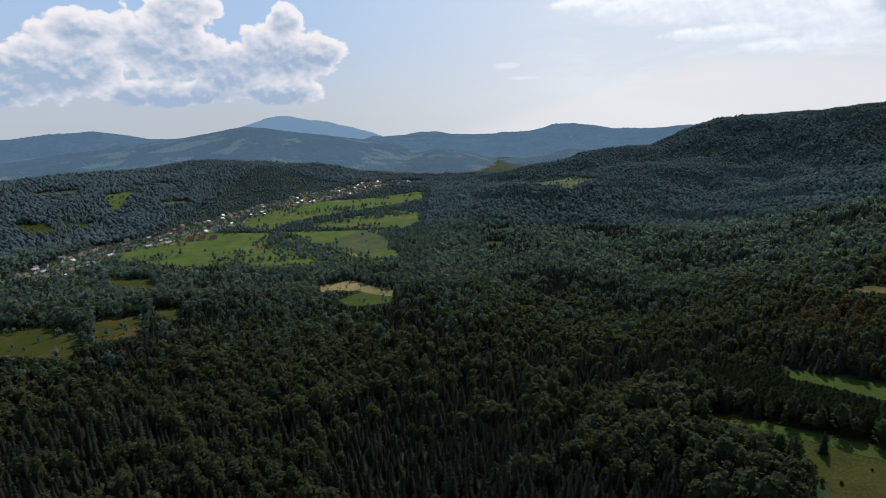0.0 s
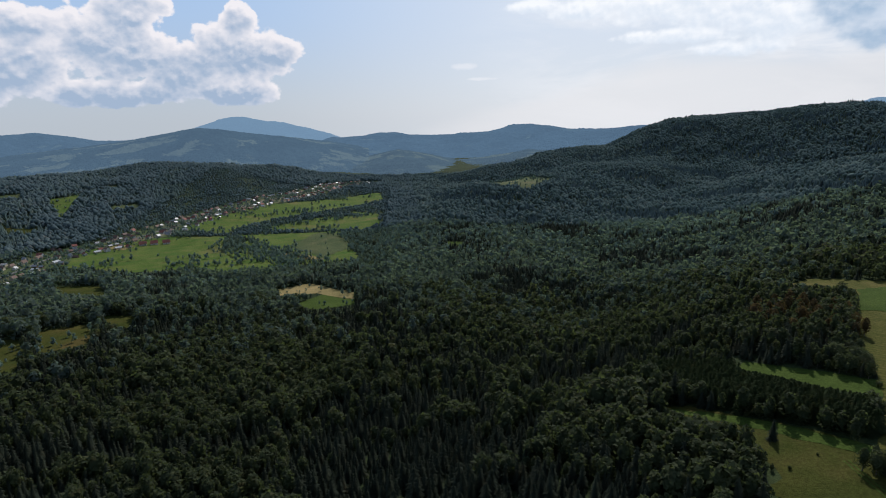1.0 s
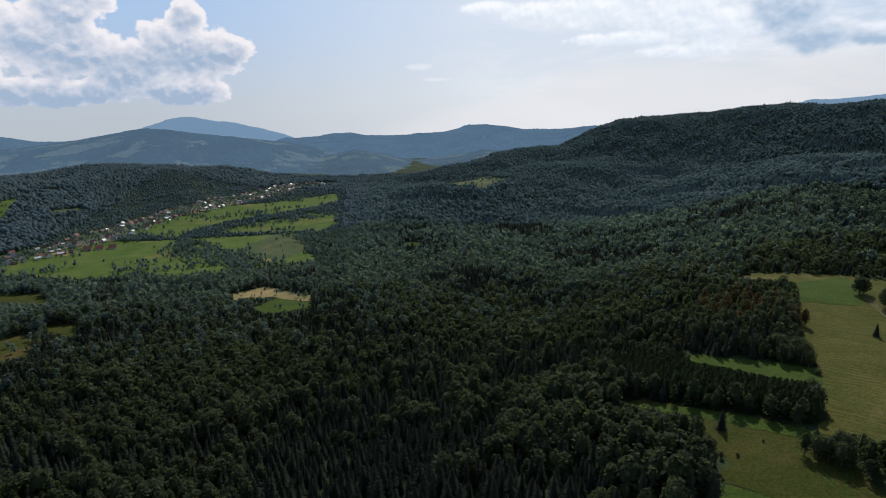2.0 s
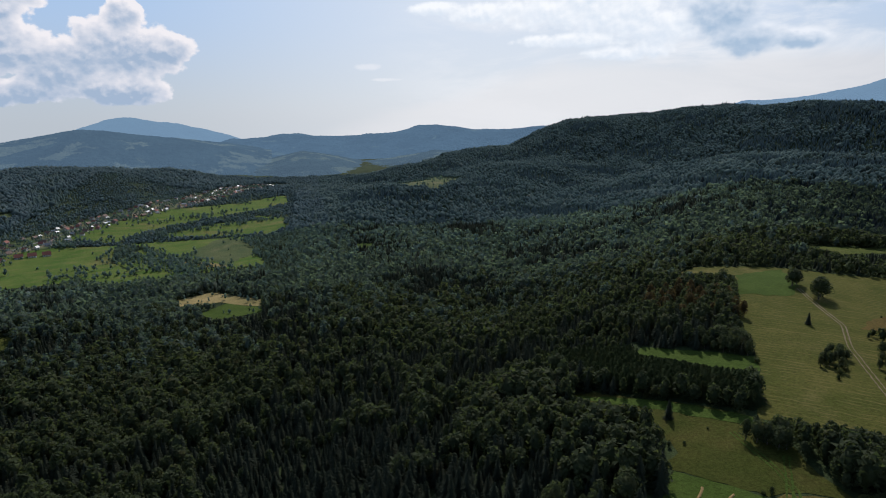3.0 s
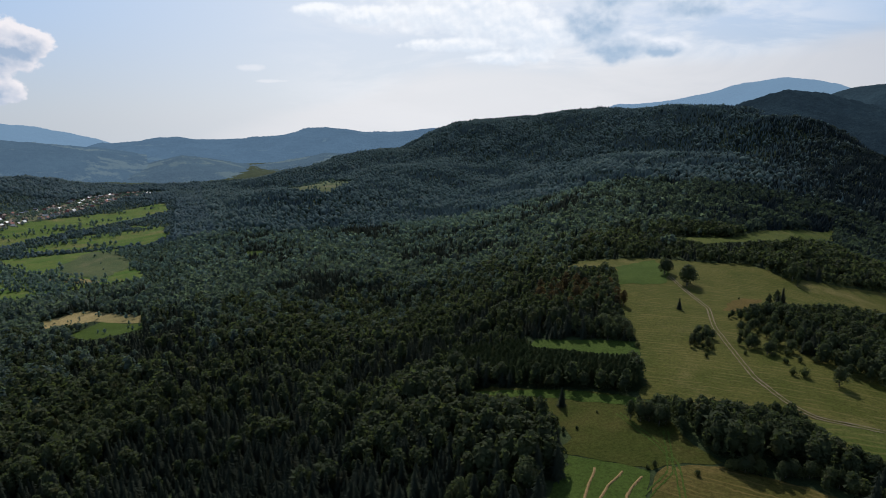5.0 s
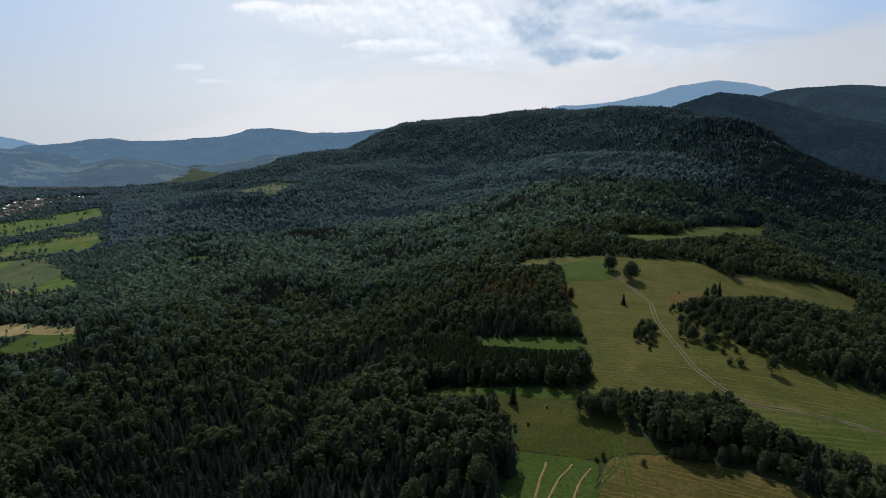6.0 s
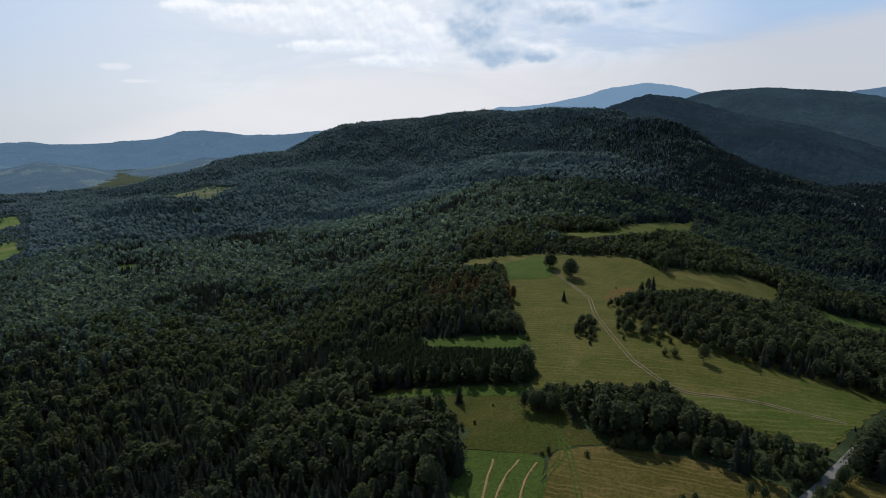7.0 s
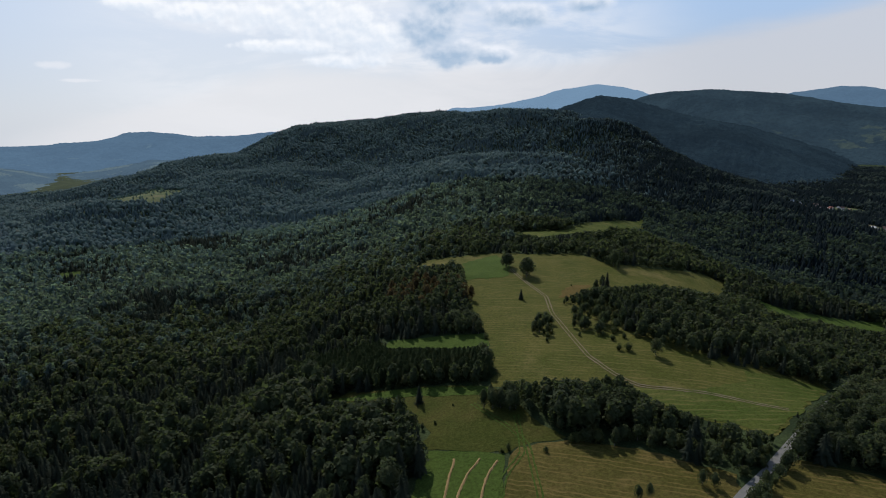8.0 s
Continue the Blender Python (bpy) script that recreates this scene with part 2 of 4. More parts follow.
ROUGH = grass("rough_meadow", (0.038, 0.047, 0.009), (0.056, 0.057, 0.013), (0.11, 0.075, 0.028), 0.4)
LUSH = grass("lush_meadow", (0.042, 0.066, 0.012), (0.058, 0.084, 0.017), (0.10, 0.10, 0.03), 0.1)
RUSTY = grass("rusty_grass", (0.075, 0.062, 0.016), (0.11, 0.074, 0.024), (0.17, 0.095, 0.036), 0.5)
STRAW = grass("cut_hayfield", (0.060, 0.055, 0.013), (0.085, 0.070, 0.020), (0.20, 0.135, 0.05), 0.6, 0.45, -33.0, 2.2)
PASTURE = grass("valley_pasture", (0.060, 0.104, 0.020), (0.098, 0.130, 0.030), (0.18, 0.14, 0.06), 0.35, 0.4, 65.0, 26.0)
GARDEN = grass("village_gardens", (0.05, 0.078, 0.03), (0.09, 0.11, 0.05), (0.22, 0.18, 0.12), 0.6)
VALLEY_ROUGH = grass("hillside_pasture", (0.058, 0.080, 0.034), (0.086, 0.098, 0.042), (0.15, 0.13, 0.07), 0.4)
TAN = grass("dry_grass", (0.16, 0.135, 0.055), (0.24, 0.19, 0.08), (0.32, 0.24, 0.11), 0.6)
DIRT = plain("dry_track", (0.13, 0.10, 0.055), (0.21, 0.165, 0.095), 0.4, 0.95)
TARMAC = plain("pale_tarmac", (0.12, 0.115, 0.105), (0.17, 0.16, 0.148), 0.5, 0.8)
HAY = plain("hay", (0.20, 0.125, 0.045), (0.36, 0.24, 0.10), 2.0, 0.95, 0.2)
# ---- the lie of the land ----
VALLEY = -85.0
# Ridge lines: (x, y, crest height above the valley, half width) along each crest.
RIDGES = {
    # the grassy spur with the mown meadows, climbing on to the wooded saddle
    "spur": [(260, -500, 80, 230), (170, -60, 84, 215), (170, 110, 85, 205), (270, 250, 86, 185),
             (390, 360, 84, 190), (500, 470, 78, 200), (640, 640, 84, 240), (900, 900, 110, 330)],
    # the long wooded hill
    "hill": [(90, 1690, 8, 110), (265, 1730, 30, 130), (370, 1760, 58, 160), (556, 1815, 89, 220),
             (790, 1890, 104, 250), (900, 1880, 137, 300), (1010, 1850, 182, 345), (1300, 1690, 212, 420), (1490, 1390, 213, 370),
             (1490, 1150, 186, 250), (1380, 960, 118, 200), (1240, 725, 80, 180), (1010, 437, 40, 170),
             (840, 270, 30, 150)],
    "hump": [(70, 1080, 20, 120), (215, 1260, 46, 170), (350, 1330, 50, 200), (560, 1500, 66, 240)],
    # the wooded hill behind the village
    "village_hill": [(-1300, 1000, 70, 420), (-905, 1200, 66, 360), (-725, 1425, 75, 330), (-612, 1640, 82, 300),
                     (-495, 1835, 55, 250), (-320, 2075, 10, 200)],
    # the flank that runs down to the valley on the near side
    "flank": [(-300, -300, 60, 300), (-260, 120, 44, 260), (-330, 420, 26, 220), (-420, 560, 12, 170)],
    "bench": [(60, 380, 30, 190), (140, 560, 24, 170), (200, 700, 12, 150)],
}


def ridge_height(x, y, line):
    """Height of one ridge at the points x, y: full on its crest line, fading to either side."""
    best = np.full(x.shape, 1e18)
    height = np.zeros(x.shape)
    for (ax, ay, ah, aw), (bx, by, bh, bw) in zip(line, line[1:]):
        ux, uy = bx - ax, by - ay
        s = np.clip(((x - ax) * ux + (y - ay) * uy) / (ux * ux + uy * uy), 0, 1)
        d = np.hypot(x - ax - s * ux, y - ay - s * uy)
        w = aw + s * (bw - aw)
        h = (ah + s * (bh - ah)) / (1 + (d / w) ** 3.0)
        height = np.maximum(height, h)
    return height


def waves(x, y, size, seed):
    """Smooth rolling relief between -1 and 1, about size metres from swell to swell."""
    out = np.zeros(x.shape)
    rng = np.random.RandomState(seed)
    for k in range(5):
        a = rng.uniform(0, 2 * math.pi)
        f = 2 * math.pi / (size * rng.uniform(0.6, 1.5))
        out += np.sin((x * math.cos(a) + y * math.sin(a)) * f + rng.uniform(0, 6.28))
    return out / 3.2


def ground_height(x, y):
    x, y = np.asarray(x, float), np.asarray(y, float)
    total = np.zeros(x.shape)
    for line in RIDGES.values():
        total += ridge_height(x, y, line) ** 5
    up = total ** 0.2
    r = np.hypot(x, y)
    rough = np.clip((r - 350) / 900, 0, 1) * np.clip(up / 60, 0, 1)
    return VALLEY + up + rough * (7 * waves(x, y, 420, 3) + 2.5 * waves(x, y, 140, 4)) + 0.8 * waves(x, y, 130, 5)


# ---- mesh helpers ----
def sheet(name, verts, faces, mat, parent=None, smooth=False):
    """One mesh object from arrays of points and of triangles or quads."""
    verts, faces = np.asarray(verts, np.float32), np.asarray(faces, np.int32)
    me = bpy.data.meshes.new(name)
    me.vertices.add(len(verts))
    me.vertices.foreach_set("co", verts.ravel())
    k = faces.shape[1]
    me.loops.add(faces.size)
    me.loops.foreach_set("vertex_index", faces.ravel())
    me.polygons.add(len(faces))
    me.polygons.foreach_set("loop_start", np.arange(len(faces), dtype=np.int32) * k)
    if smooth:
        me.polygons.foreach_set("use_smooth", np.ones(len(faces), bool))
    me.materials.append(mat)
    me.update(calc_edges=True)
    me.validate()
    ob = new(name, me)
    if parent:
        ob.parent = parent
    return ob


def part(name, bm, mat, parent=None, label=""):
    me = bpy.data.meshes.new(name)
    bm.to_mesh(me)
    bm.free()
    me.materials.append(mat)
    ob = new(name, me)
    if parent:
        ob.parent = parent
    return tagged(ob, label) if label else ob


def grid_faces(rows, columns, closed=False):
    i, j = np.meshgrid(np.arange(rows - 1), np.arange(columns if closed else columns - 1), indexing="ij")
    k = (j + 1) % columns
    return np.stack([i * columns + j, i * columns + k, (i + 1) * columns + k, (i + 1) * columns + j], -1).reshape(-1, 4)


# ---- ground: one sheet out to the horizon ----
bearings = np.radians(np.concatenate([np.arange(-50, 90, 0.5), np.arange(90, 310, 4.0)]))
reaches = np.concatenate([[0.03, 0.5, 3, 8, 16, 28], np.exp(np.linspace(math.log(40), math.log(4950), 260))])
gx, gy = 5 + np.outer(reaches, np.sin(bearings)), -5 + np.outer(reaches, np.cos(bearings))
ground = sheet("ground", np.stack([gx, gy, ground_height(gx, gy)], -1).reshape(-1, 3),
               grid_faces(len(reaches), len(bearings), True)[:, ::-1], FOREST_FLOOR, smooth=True)
tagged(ground, "rolling ground of dark green undergrowth below the woods", "ground", kind="structure")


def ragged(outline, amount, step):
    """The outline with its sides broken up and pushed about a little."""
    out = []
    rng = random.Random(len(outline) * 7 + int(outline[0][0]))
    for (ax, ay), (bx, by) in zip(outline, outline[1:] + outline[:1]):
        count = max(1, int(math.hypot(bx - ax, by - ay) / step))
        for k in range(count):
            s = k / count
            out.append((ax + s * (bx - ax) + rng.uniform(-amount, amount), ay + s * (by - ay) + rng.uniform(-amount, amount)))
    return out


def draped(name, outline, mat, lift, cell, amount=1.0):
    """A field: its outline filled, cut into cells and laid over the ground."""
    bm = bmesh.new()
    edge = ragged(outline, amount, max(3.0, cell))
    bm.faces.new([bm.verts.new((x, y, 0)) for x, y in edge])
    bmesh.ops.triangulate(bm, faces=bm.faces[:])
    for axis in (0, 1):
        values = [p[axis] for p in edge]
        cut = math.ceil(min(values) / cell) * cell
        while cut < max(values):
            place, across = Vector((0, 0, 0)), Vector((0, 0, 0))
            place[axis], across[axis] = cut, 1
            bmesh.ops.bisect_plane(bm, geom=bm.verts[:] + bm.edges[:] + bm.faces[:], plane_co=place, plane_no=across)
            cut += cell
    bmesh.ops.triangulate(bm, faces=bm.faces[:])
    spots = np.array([v.co[:2] for v in bm.verts])
    for v, z in zip(bm.verts, ground_height(spots[:, 0], spots[:, 1])):
        v.co.z = z + lift
    bmesh.ops.recalc_face_normals(bm, faces=bm.faces[:])
    if sum(f.normal.z for f in bm.faces) < 0:
        bmesh.ops.reverse_faces(bm, faces=bm.faces[:])
    for f in bm.faces:
        f.smooth = True
    return part(name, bm, mat)


def ribbon(name, line, width, mat, lift, wobble=0.3, step=4.0, offset=0.0):
    """A strip of that width laid along a line over the ground."""
    pts = np.array(line, float)
    s = np.concatenate([[0], np.cumsum(np.hypot(*np.diff(pts, axis=0).T))])
    at = np.arange(0, s[-1], step)
    x, y = np.interp(at, s, pts[:, 0]), np.interp(at, s, pts[:, 1])
    for _ in range(3):
        x[1:-1], y[1:-1] = (x[:-2] + 2 * x[1:-1] + x[2:]) / 4, (y[:-2] + 2 * y[1:-1] + y[2:]) / 4
    tx, ty = np.gradient(x), np.gradient(y)
    size = np.hypot(tx, ty) + 1e-9
    nx, ny = -ty / size, tx / size
    rng = np.random.RandomState(int(abs(line[0][0])) + 3)
    rows = []
    for side in (-0.5, -0.17, 0.17, 0.5):
        w = offset + side * width + (rng.uniform(-wobble, wobble, len(x)) if abs(side) == 0.5 else 0)
        px, py = x + nx * w, y + ny * w
        rows.append(np.stack([px, py, ground_height(px, py) + lift], -1))
    return sheet(name, np.stack(rows, 1).reshape(-1, 3), grid_faces(len(x), 4), mat, smooth=True)


# ---- fields: outlines on the plan ----
FIELDS = [
    ("meadow", MOWN, 4, "mown olive meadow with pale rows of cut grass",
     [(188, 201), (172, 184), (156, 165), (180, 146), (202, 133), (193, 114), (198, 94), (204, 73), (224, 75), (288, 82),
      (265, 110), (258, 125), (250, 139), (250, 159), (261, 178), (281, 196), (263, 206), (262, 218), (280, 225), (303, 227), (326, 221),
      (357, 217), (398, 209), (432, 200), (498, 230), (489, 246), (411, 248), (371, 262), (375, 279), (376, 299), (357, 311),
      (343, 333), (331, 344), (305, 363), (292, 388), (275, 383), (285, 335), (237, 276), (221, 252), (204, 223)]),
    ("meadow", LUSH, 4, "lush green strip of grass behind the plantation",
     [(163, 252), (172, 239), (198, 213), (187, 199), (173, 212), (155, 246)]),
    ("meadow", ROUGH, 3, "rough brownish meadow with weeds",
     [(110, 226), (118, 222), (130, 198.5), (156, 165), (158, 155), (150, 137), (149, 119), (132, 127), (127, 127), (110, 148), (108, 153),
      (117, 156), (124, 187), (112, 212)]),
    ("meadow", LUSH, 3, "bright green freshly grown grass plot",
     [(109.5, 147.5), (126.5, 126.5), (109, 111), (84, 88), (62, 110), (90, 132)]),
    ("hayfield", STRAW, 3, "cut hayfield with straw-coloured mowing rings",
     [(132, 126), (148, 118), (162, 99), (172, 71), (165, 66), (150, 55), (90, 70), (86, 86), (110.5, 111.5), (127.5, 125.5)]),
    ("hayfield", STRAW, 3, "cut hayfield beyond the paved road",
     [(195, 62), (205, 41), (190, 20), (150, 30), (168, 60)]),
    ("meadow", AFTERMATH, 8, "sunlit clearing on the wooded saddle",
     [(413, 408), (465, 382), (542, 413), (738, 464), (652, 408), (490, 362), (406, 362)]),
    ("meadow", LUSH, 6, "narrow glade among the trees", [(492, 200), (514, 181), (598, 136), (561, 127), (511, 159), (466, 180)]),
    ("meadow", ROUGH, 6, "olive clearing with scattered bushes", [(-430, 460), (-377, 469), (-316, 471), (-293, 444), (-270, 394), (-332, 408), (-420, 400)]),
    ("meadow", ROUGH, 6, "olive clearing in the woods", [(-311, 491), (-277, 511), (-251, 453), (-277, 431)]),
    ("meadow", ROUGH, 6, "small dry clearing", [(-282, 537), (-248, 531), (-239, 497), (-260, 504)]),
    ("meadow", ROUGH, 8, "small clearing above the village", [(-413, 693), (-360, 696), (-317, 621), (-384, 652)]),
    ("meadow", TAN, 6, "tan patch of dry grass", [(-146, 652), (-112, 678), (-54, 626), (-53, 595), (-99, 632), (-138, 624)]),
    ("meadow", LUSH, 6, "green grass below the dry patch", [(-114, 590), (-92, 627), (-52, 592), (-52, 565), (-95, 563)]),
    ("pasture", PASTURE, 12, "broad green valley pasture", [(-455, 779), (-464, 861), (-441, 924), (-372, 960), (-290, 971), (-270, 867), (-204, 757), (-226, 743), (-279, 768), (-341, 753)]),
    ("pasture", PASTURE, 12, "green valley pasture with single trees", [(-289, 978), (-112, 1010), (-60, 800), (-114, 793), (-196, 883), (-246, 953)]),
    ("pasture", PASTURE, 14, "long green pasture along the village", [(-379, 1005), (-364, 1118), (-275, 1269), (-80, 1490), (-88, 1310), (-189, 1186), (-278, 1075), (-297, 997)]),
    ("pasture", PASTURE, 12, "pasture between hedgerows", [(-257, 1033), (-160, 1139), (-78, 1165), (-34, 1060), (-84, 1026), (-185, 1025)]),
    ("meadow", PASTURE, 12, "hillside meadow", [(-665, 1147), (-635, 1214), (-609, 1121), (-584, 1032)]),
    ("meadow", ROUGH, 12, "hillside meadow above the village", [(-700, 941), (-669, 970), (-628, 934), (-629, 880)]),
    ("meadow", ROUGH, 12, "small hillside meadow", [(-649, 983), (-595, 985), (-599, 962), (-633, 960)]),
    ("meadow", VALLEY_ROUGH, 14, "pale meadow on the shoulder of the hill", [(170, 1500), (267, 1560), (340, 1560), (340, 1420), (375, 1330), (320, 1270), (262, 1200), (215, 1250), (180, 1310)]),
    ("meadow", LUSH, 10, "small glade in the valley woods", [(67, 896), (93, 889), (87, 841), (66, 854)]),
]
FIELDS += [
    ("meadow", VALLEY_ROUGH, 10, "small clearing on the wooded slope behind the village", [(-560, 1150), (-520, 1190), (-500, 1150), (-540, 1120)]),
    ("meadow", VALLEY_ROUGH, 10, "strip of pasture high on the village hill", [(-690, 1290), (-600, 1330), (-590, 1310), (-680, 1265)]),
    ("meadow", VALLEY_ROUGH, 10, "pasture below the wooded crest", [(-800, 1150), (-740, 1190), (-720, 1160), (-780, 1120)]),
    ("pasture", PASTURE, 12, "pasture running up to the wood", [(-111, 1219), (-47, 1175), (-45, 1051), (-70, 1000), (-84, 1026), (-40, 1062), (-80, 1168)]),
    ("pasture", PASTURE, 14, "pale pasture at the head of the village", [(-78, 1492), (-55, 1512), (-44, 1388), (-120, 1290), (-86, 1310)]),
    ("pasture", PASTURE, 12, "pasture reaching down to the woods", [(-204, 757), (-268, 867), (-250, 940), (-200, 875), (-120, 790), (-150, 770)]),
]
OUTLINES = []
for kind_name, mat, cell, label, outline in FIELDS:
    field = draped(kind_name, outline, mat, 0.12 if cell < 5 else 0.3 if cell < 9 else 0.6, cell, cell * (0.22 if cell < 9 else 0.5))
    tagged(field, label, kind_name, kind="structure")
    OUTLINES.append(outline)

for mat, label, outline in ((LUSH, "bright green unmown corner of the meadow", [(287, 337), (326, 338), (304, 300), (279, 281), (256, 297)]),
                            (AFTERMATH, "greener lower part of the mown meadow", [(197, 127), (218, 109), (248, 101), (262, 108), (286, 82), (224, 75), (206, 75), (199, 94), (194, 114)]),
                            (LUSH, "green strip of grass along the plantation", [(112, 222), (130, 197.5), (156, 164.5), (150, 158), (126, 189), (114, 210)]),
                            (RUSTY, "dry rusty grass beside the track", [(270, 226), (285, 236), (305, 240), (315, 234), (296, 228), (280, 220)])):
    tagged(draped("meadow", outline, mat, 0.24, 4, 1.6), label, "meadow", kind="structure")

for mat, label, outline in ((VALLEY_ROUGH, "olive fallow strip in the valley pasture", [(-180, 900), (-142, 1000), (-90, 992), (-86, 870), (-116, 815)]),
                            (TAN, "dry strip beside the valley hedge", [(-178, 846), (-168, 858), (-112, 812), (-120, 798)]),
                            (TAN, "bare yard at the edge of the village", [(-440, 880), (-428, 905), (-404, 900), (-412, 872)])):
    tagged(draped("meadow", outline, mat, 0.9, 12, 4.0), label, "meadow", kind="structure")

ROAD = [(60, 40), (140, 62), (162, 65), (178, 65), (200, 67), (232, 70), (294, 79), (360, 90)]
tagged(ribbon("road", ROAD, 2.9, TARMAC, 0.34, 0.05), "narrow pale paved lane between hedges", "road", kind="structure")
TRACK = [(297, 293), (282, 264), (267, 233), (245, 209), (231, 188), (210, 157), (203, 137), (202, 125), (220, 105), (235, 79)]
for offset in (-0.9, 0.9):
    tagged(ribbon("track", TRACK, 0.6, DIRT, 0.36, 0.22, 2.0, offset), "worn dirt wheel track over the meadow", "track", kind="structure")
for line in ([(141, 160), (139, 137), (136, 126), (129, 117), (112, 96)], [(147, 142), (138, 131), (131, 123), (117, 118), (100, 104)]):
    for offset in (-0.8, 0.8):
        tagged(ribbon("track", line, 0.6, LUSH, 0.2, 0.2, 1.5, offset), "green wheel track across the grass", "track", kind="structure")


# ---- trees: shapes of height 1, as points and triangles ----
def join(shapes):
    verts, faces, base = [], [], 0
    for v, f in shapes:
        verts.append(v)
        faces.append(np.asarray(f) + base)
        base += len(v)
    return np.concatenate(verts), np.concatenate(faces)


def cone(radius, low, high, sides, rng, ragged_edge=0.15):
    a = np.arange(sides) * 2 * math.pi / sides + rng.uniform(0, 6.28)
    r = radius * (1 + rng.uniform(-ragged_edge, ragged_edge, sides))
    ring = np.stack([r * np.cos(a), r * np.sin(a), low + rng.uniform(-0.04, 0.04, sides) * ragged_edge * 5], -1)
    verts = np.concatenate([ring, [[0, 0, high]]])
    return verts, [(i, (i + 1) % sides, sides) for i in range(sides)]


def blob(centre, radius, squash, rng, rough=0.2):
    """A rough lump of 20 triangles."""
    g = (1 + 5 ** 0.5) / 2
    v = np.array([(-1, g, 0), (1, g, 0), (-1, -g, 0), (1, -g, 0), (0, -1, g), (0, 1, g), (0, -1, -g), (0, 1, -g),
                  (g, 0, -1), (g, 0, 1), (-g, 0, -1), (-g, 0, 1)]) / 1.902
    f = [(0, 11, 5), (0, 5, 1), (0, 1, 7), (0, 7, 10), (0, 10, 11), (1, 5, 9), (5, 11, 4), (11, 10, 2), (10, 7, 6), (7, 1, 8),
         (3, 9, 4), (3, 4, 2), (3, 2, 6), (3, 6, 8), (3, 8, 9), (4, 9, 5), (2, 4, 11), (6, 2, 10), (8, 6, 7), (9, 8, 1)]
    v = v * (1 + rng.uniform(-rough, rough, (12, 1))) * radius * np.array([1, 1, squash])
    return v + np.asarray(centre), f


def lump(centre, radius, squash, rng):
    """A rougher lump of 10 triangles."""
    a = np.arange(5) * math.pi / 2.5 + rng.uniform(0, 6.28)
    r = 1 + rng.uniform(-0.3, 0.25, 5)
    ring = np.stack([r * np.cos(a), r * np.sin(a), rng.uniform(-0.35, 0.35, 5)], -1)
    v = np.concatenate([ring, [[rng.uniform(-0.3, 0.3), rng.uniform(-0.3, 0.3), 1.0], [0, 0, -0.9]]])
    f = [(i, (i + 1) % 5, 5) for i in range(5)] + [((i + 1) % 5, i, 6) for i in range(5)]
    return v * radius * np.array([1, 1, squash]) + np.asarray(centre), f


def spruce_shape(rng, tiers, spokes, width):
    """Whorls of drooping branches round a dark core, to a point."""
    shapes = [cone(width * 0.5, 0.05, 0.93, 6, rng)]
    verts, faces = [], []
    for i in range(tiers):
        z = 0.06 + 0.9 * (i + rng.uniform(-0.2, 0.2)) / tiers
        reach = width * (1 - z) ** 0.8 * rng.uniform(0.85, 1.12) + 0.012
        turn = rng.uniform(0, 6.28)
        for k in range(spokes):
            a = turn + (k + rng.uniform(-0.3, 0.3)) * 2 * math.pi / spokes
            r = reach * rng.uniform(0.72, 1.18)
            spread = 2.3 / spokes
            n = len(verts)
            drop = 0.32 * r + rng.uniform(0, 0.02)
            verts += [(0, 0, z + 0.55 / tiers),
                      (0.6 * r * math.cos(a - spread), 0.6 * r * math.sin(a - spread), z - 0.5 * drop),
                      (r * math.cos(a), r * math.sin(a), z - drop),
                      (0.6 * r * math.cos(a + spread), 0.6 * r * math.sin(a + spread), z - 0.5 * drop)]
            faces += [(n, n + 1, n + 2), (n, n + 2, n + 3)]
    shapes.append((np.array(verts), faces))
    return join(shapes)


def leafy_shape(rng, leaves, size, width, low=0.16, core=1):
    """An egg-shaped crown with bulges, of leaf sprays standing off a dark heart."""
    shapes = []
    mid, half = (1 + low) / 2, (1 - low) / 2
    if core == 1:
        shapes.append(blob((0, 0, mid), width * 0.74, half / width, rng, 0.2))
    elif core == 2:
        shapes.append(lump((0, 0, mid), width * 0.8, half / width, rng))
    d = rng.normal(size=(leaves, 3))
    d[:, 2] += 0.25
    d /= np.linalg.norm(d, axis=1)[:, None]
    bulge = np.zeros(leaves)
    for k in range(9):
        axis = rng.normal(size=3)
        axis /= np.linalg.norm(axis)
        bulge += rng.uniform(-0.14, 0.24) * np.exp(-((1 - d @ axis) / 0.16))
    egg = 1 - 0.25 * d[:, 2]
    p = d * (1 + bulge[:, None]) * rng.uniform(0.78, 1.06, (leaves, 1)) * np.stack([width * egg, width * egg, np.full(leaves, half)], -1)
    p += np.array([0, 0, mid])
    out = d + rng.normal(size=(leaves, 3)) * 0.5
    out /= np.linalg.norm(out, axis=1)[:, None]
    u = np.cross(out, rng.normal(size=(leaves, 3)))
    u /= np.linalg.norm(u, axis=1)[:, None]
    v = np.cross(out, u)
    s = size * rng.uniform(0.6, 1.35, (leaves, 1))
    tri = np.stack([p - u * s - v * s * 0.6, p + u * s - v * s * 0.5, p + v * s * 1.1 + out * s * 0.4], 1).reshape(-1, 3)
    shapes.append((tri, np.arange(leaves * 3).reshape(-1, 3)))
    return join(shapes)


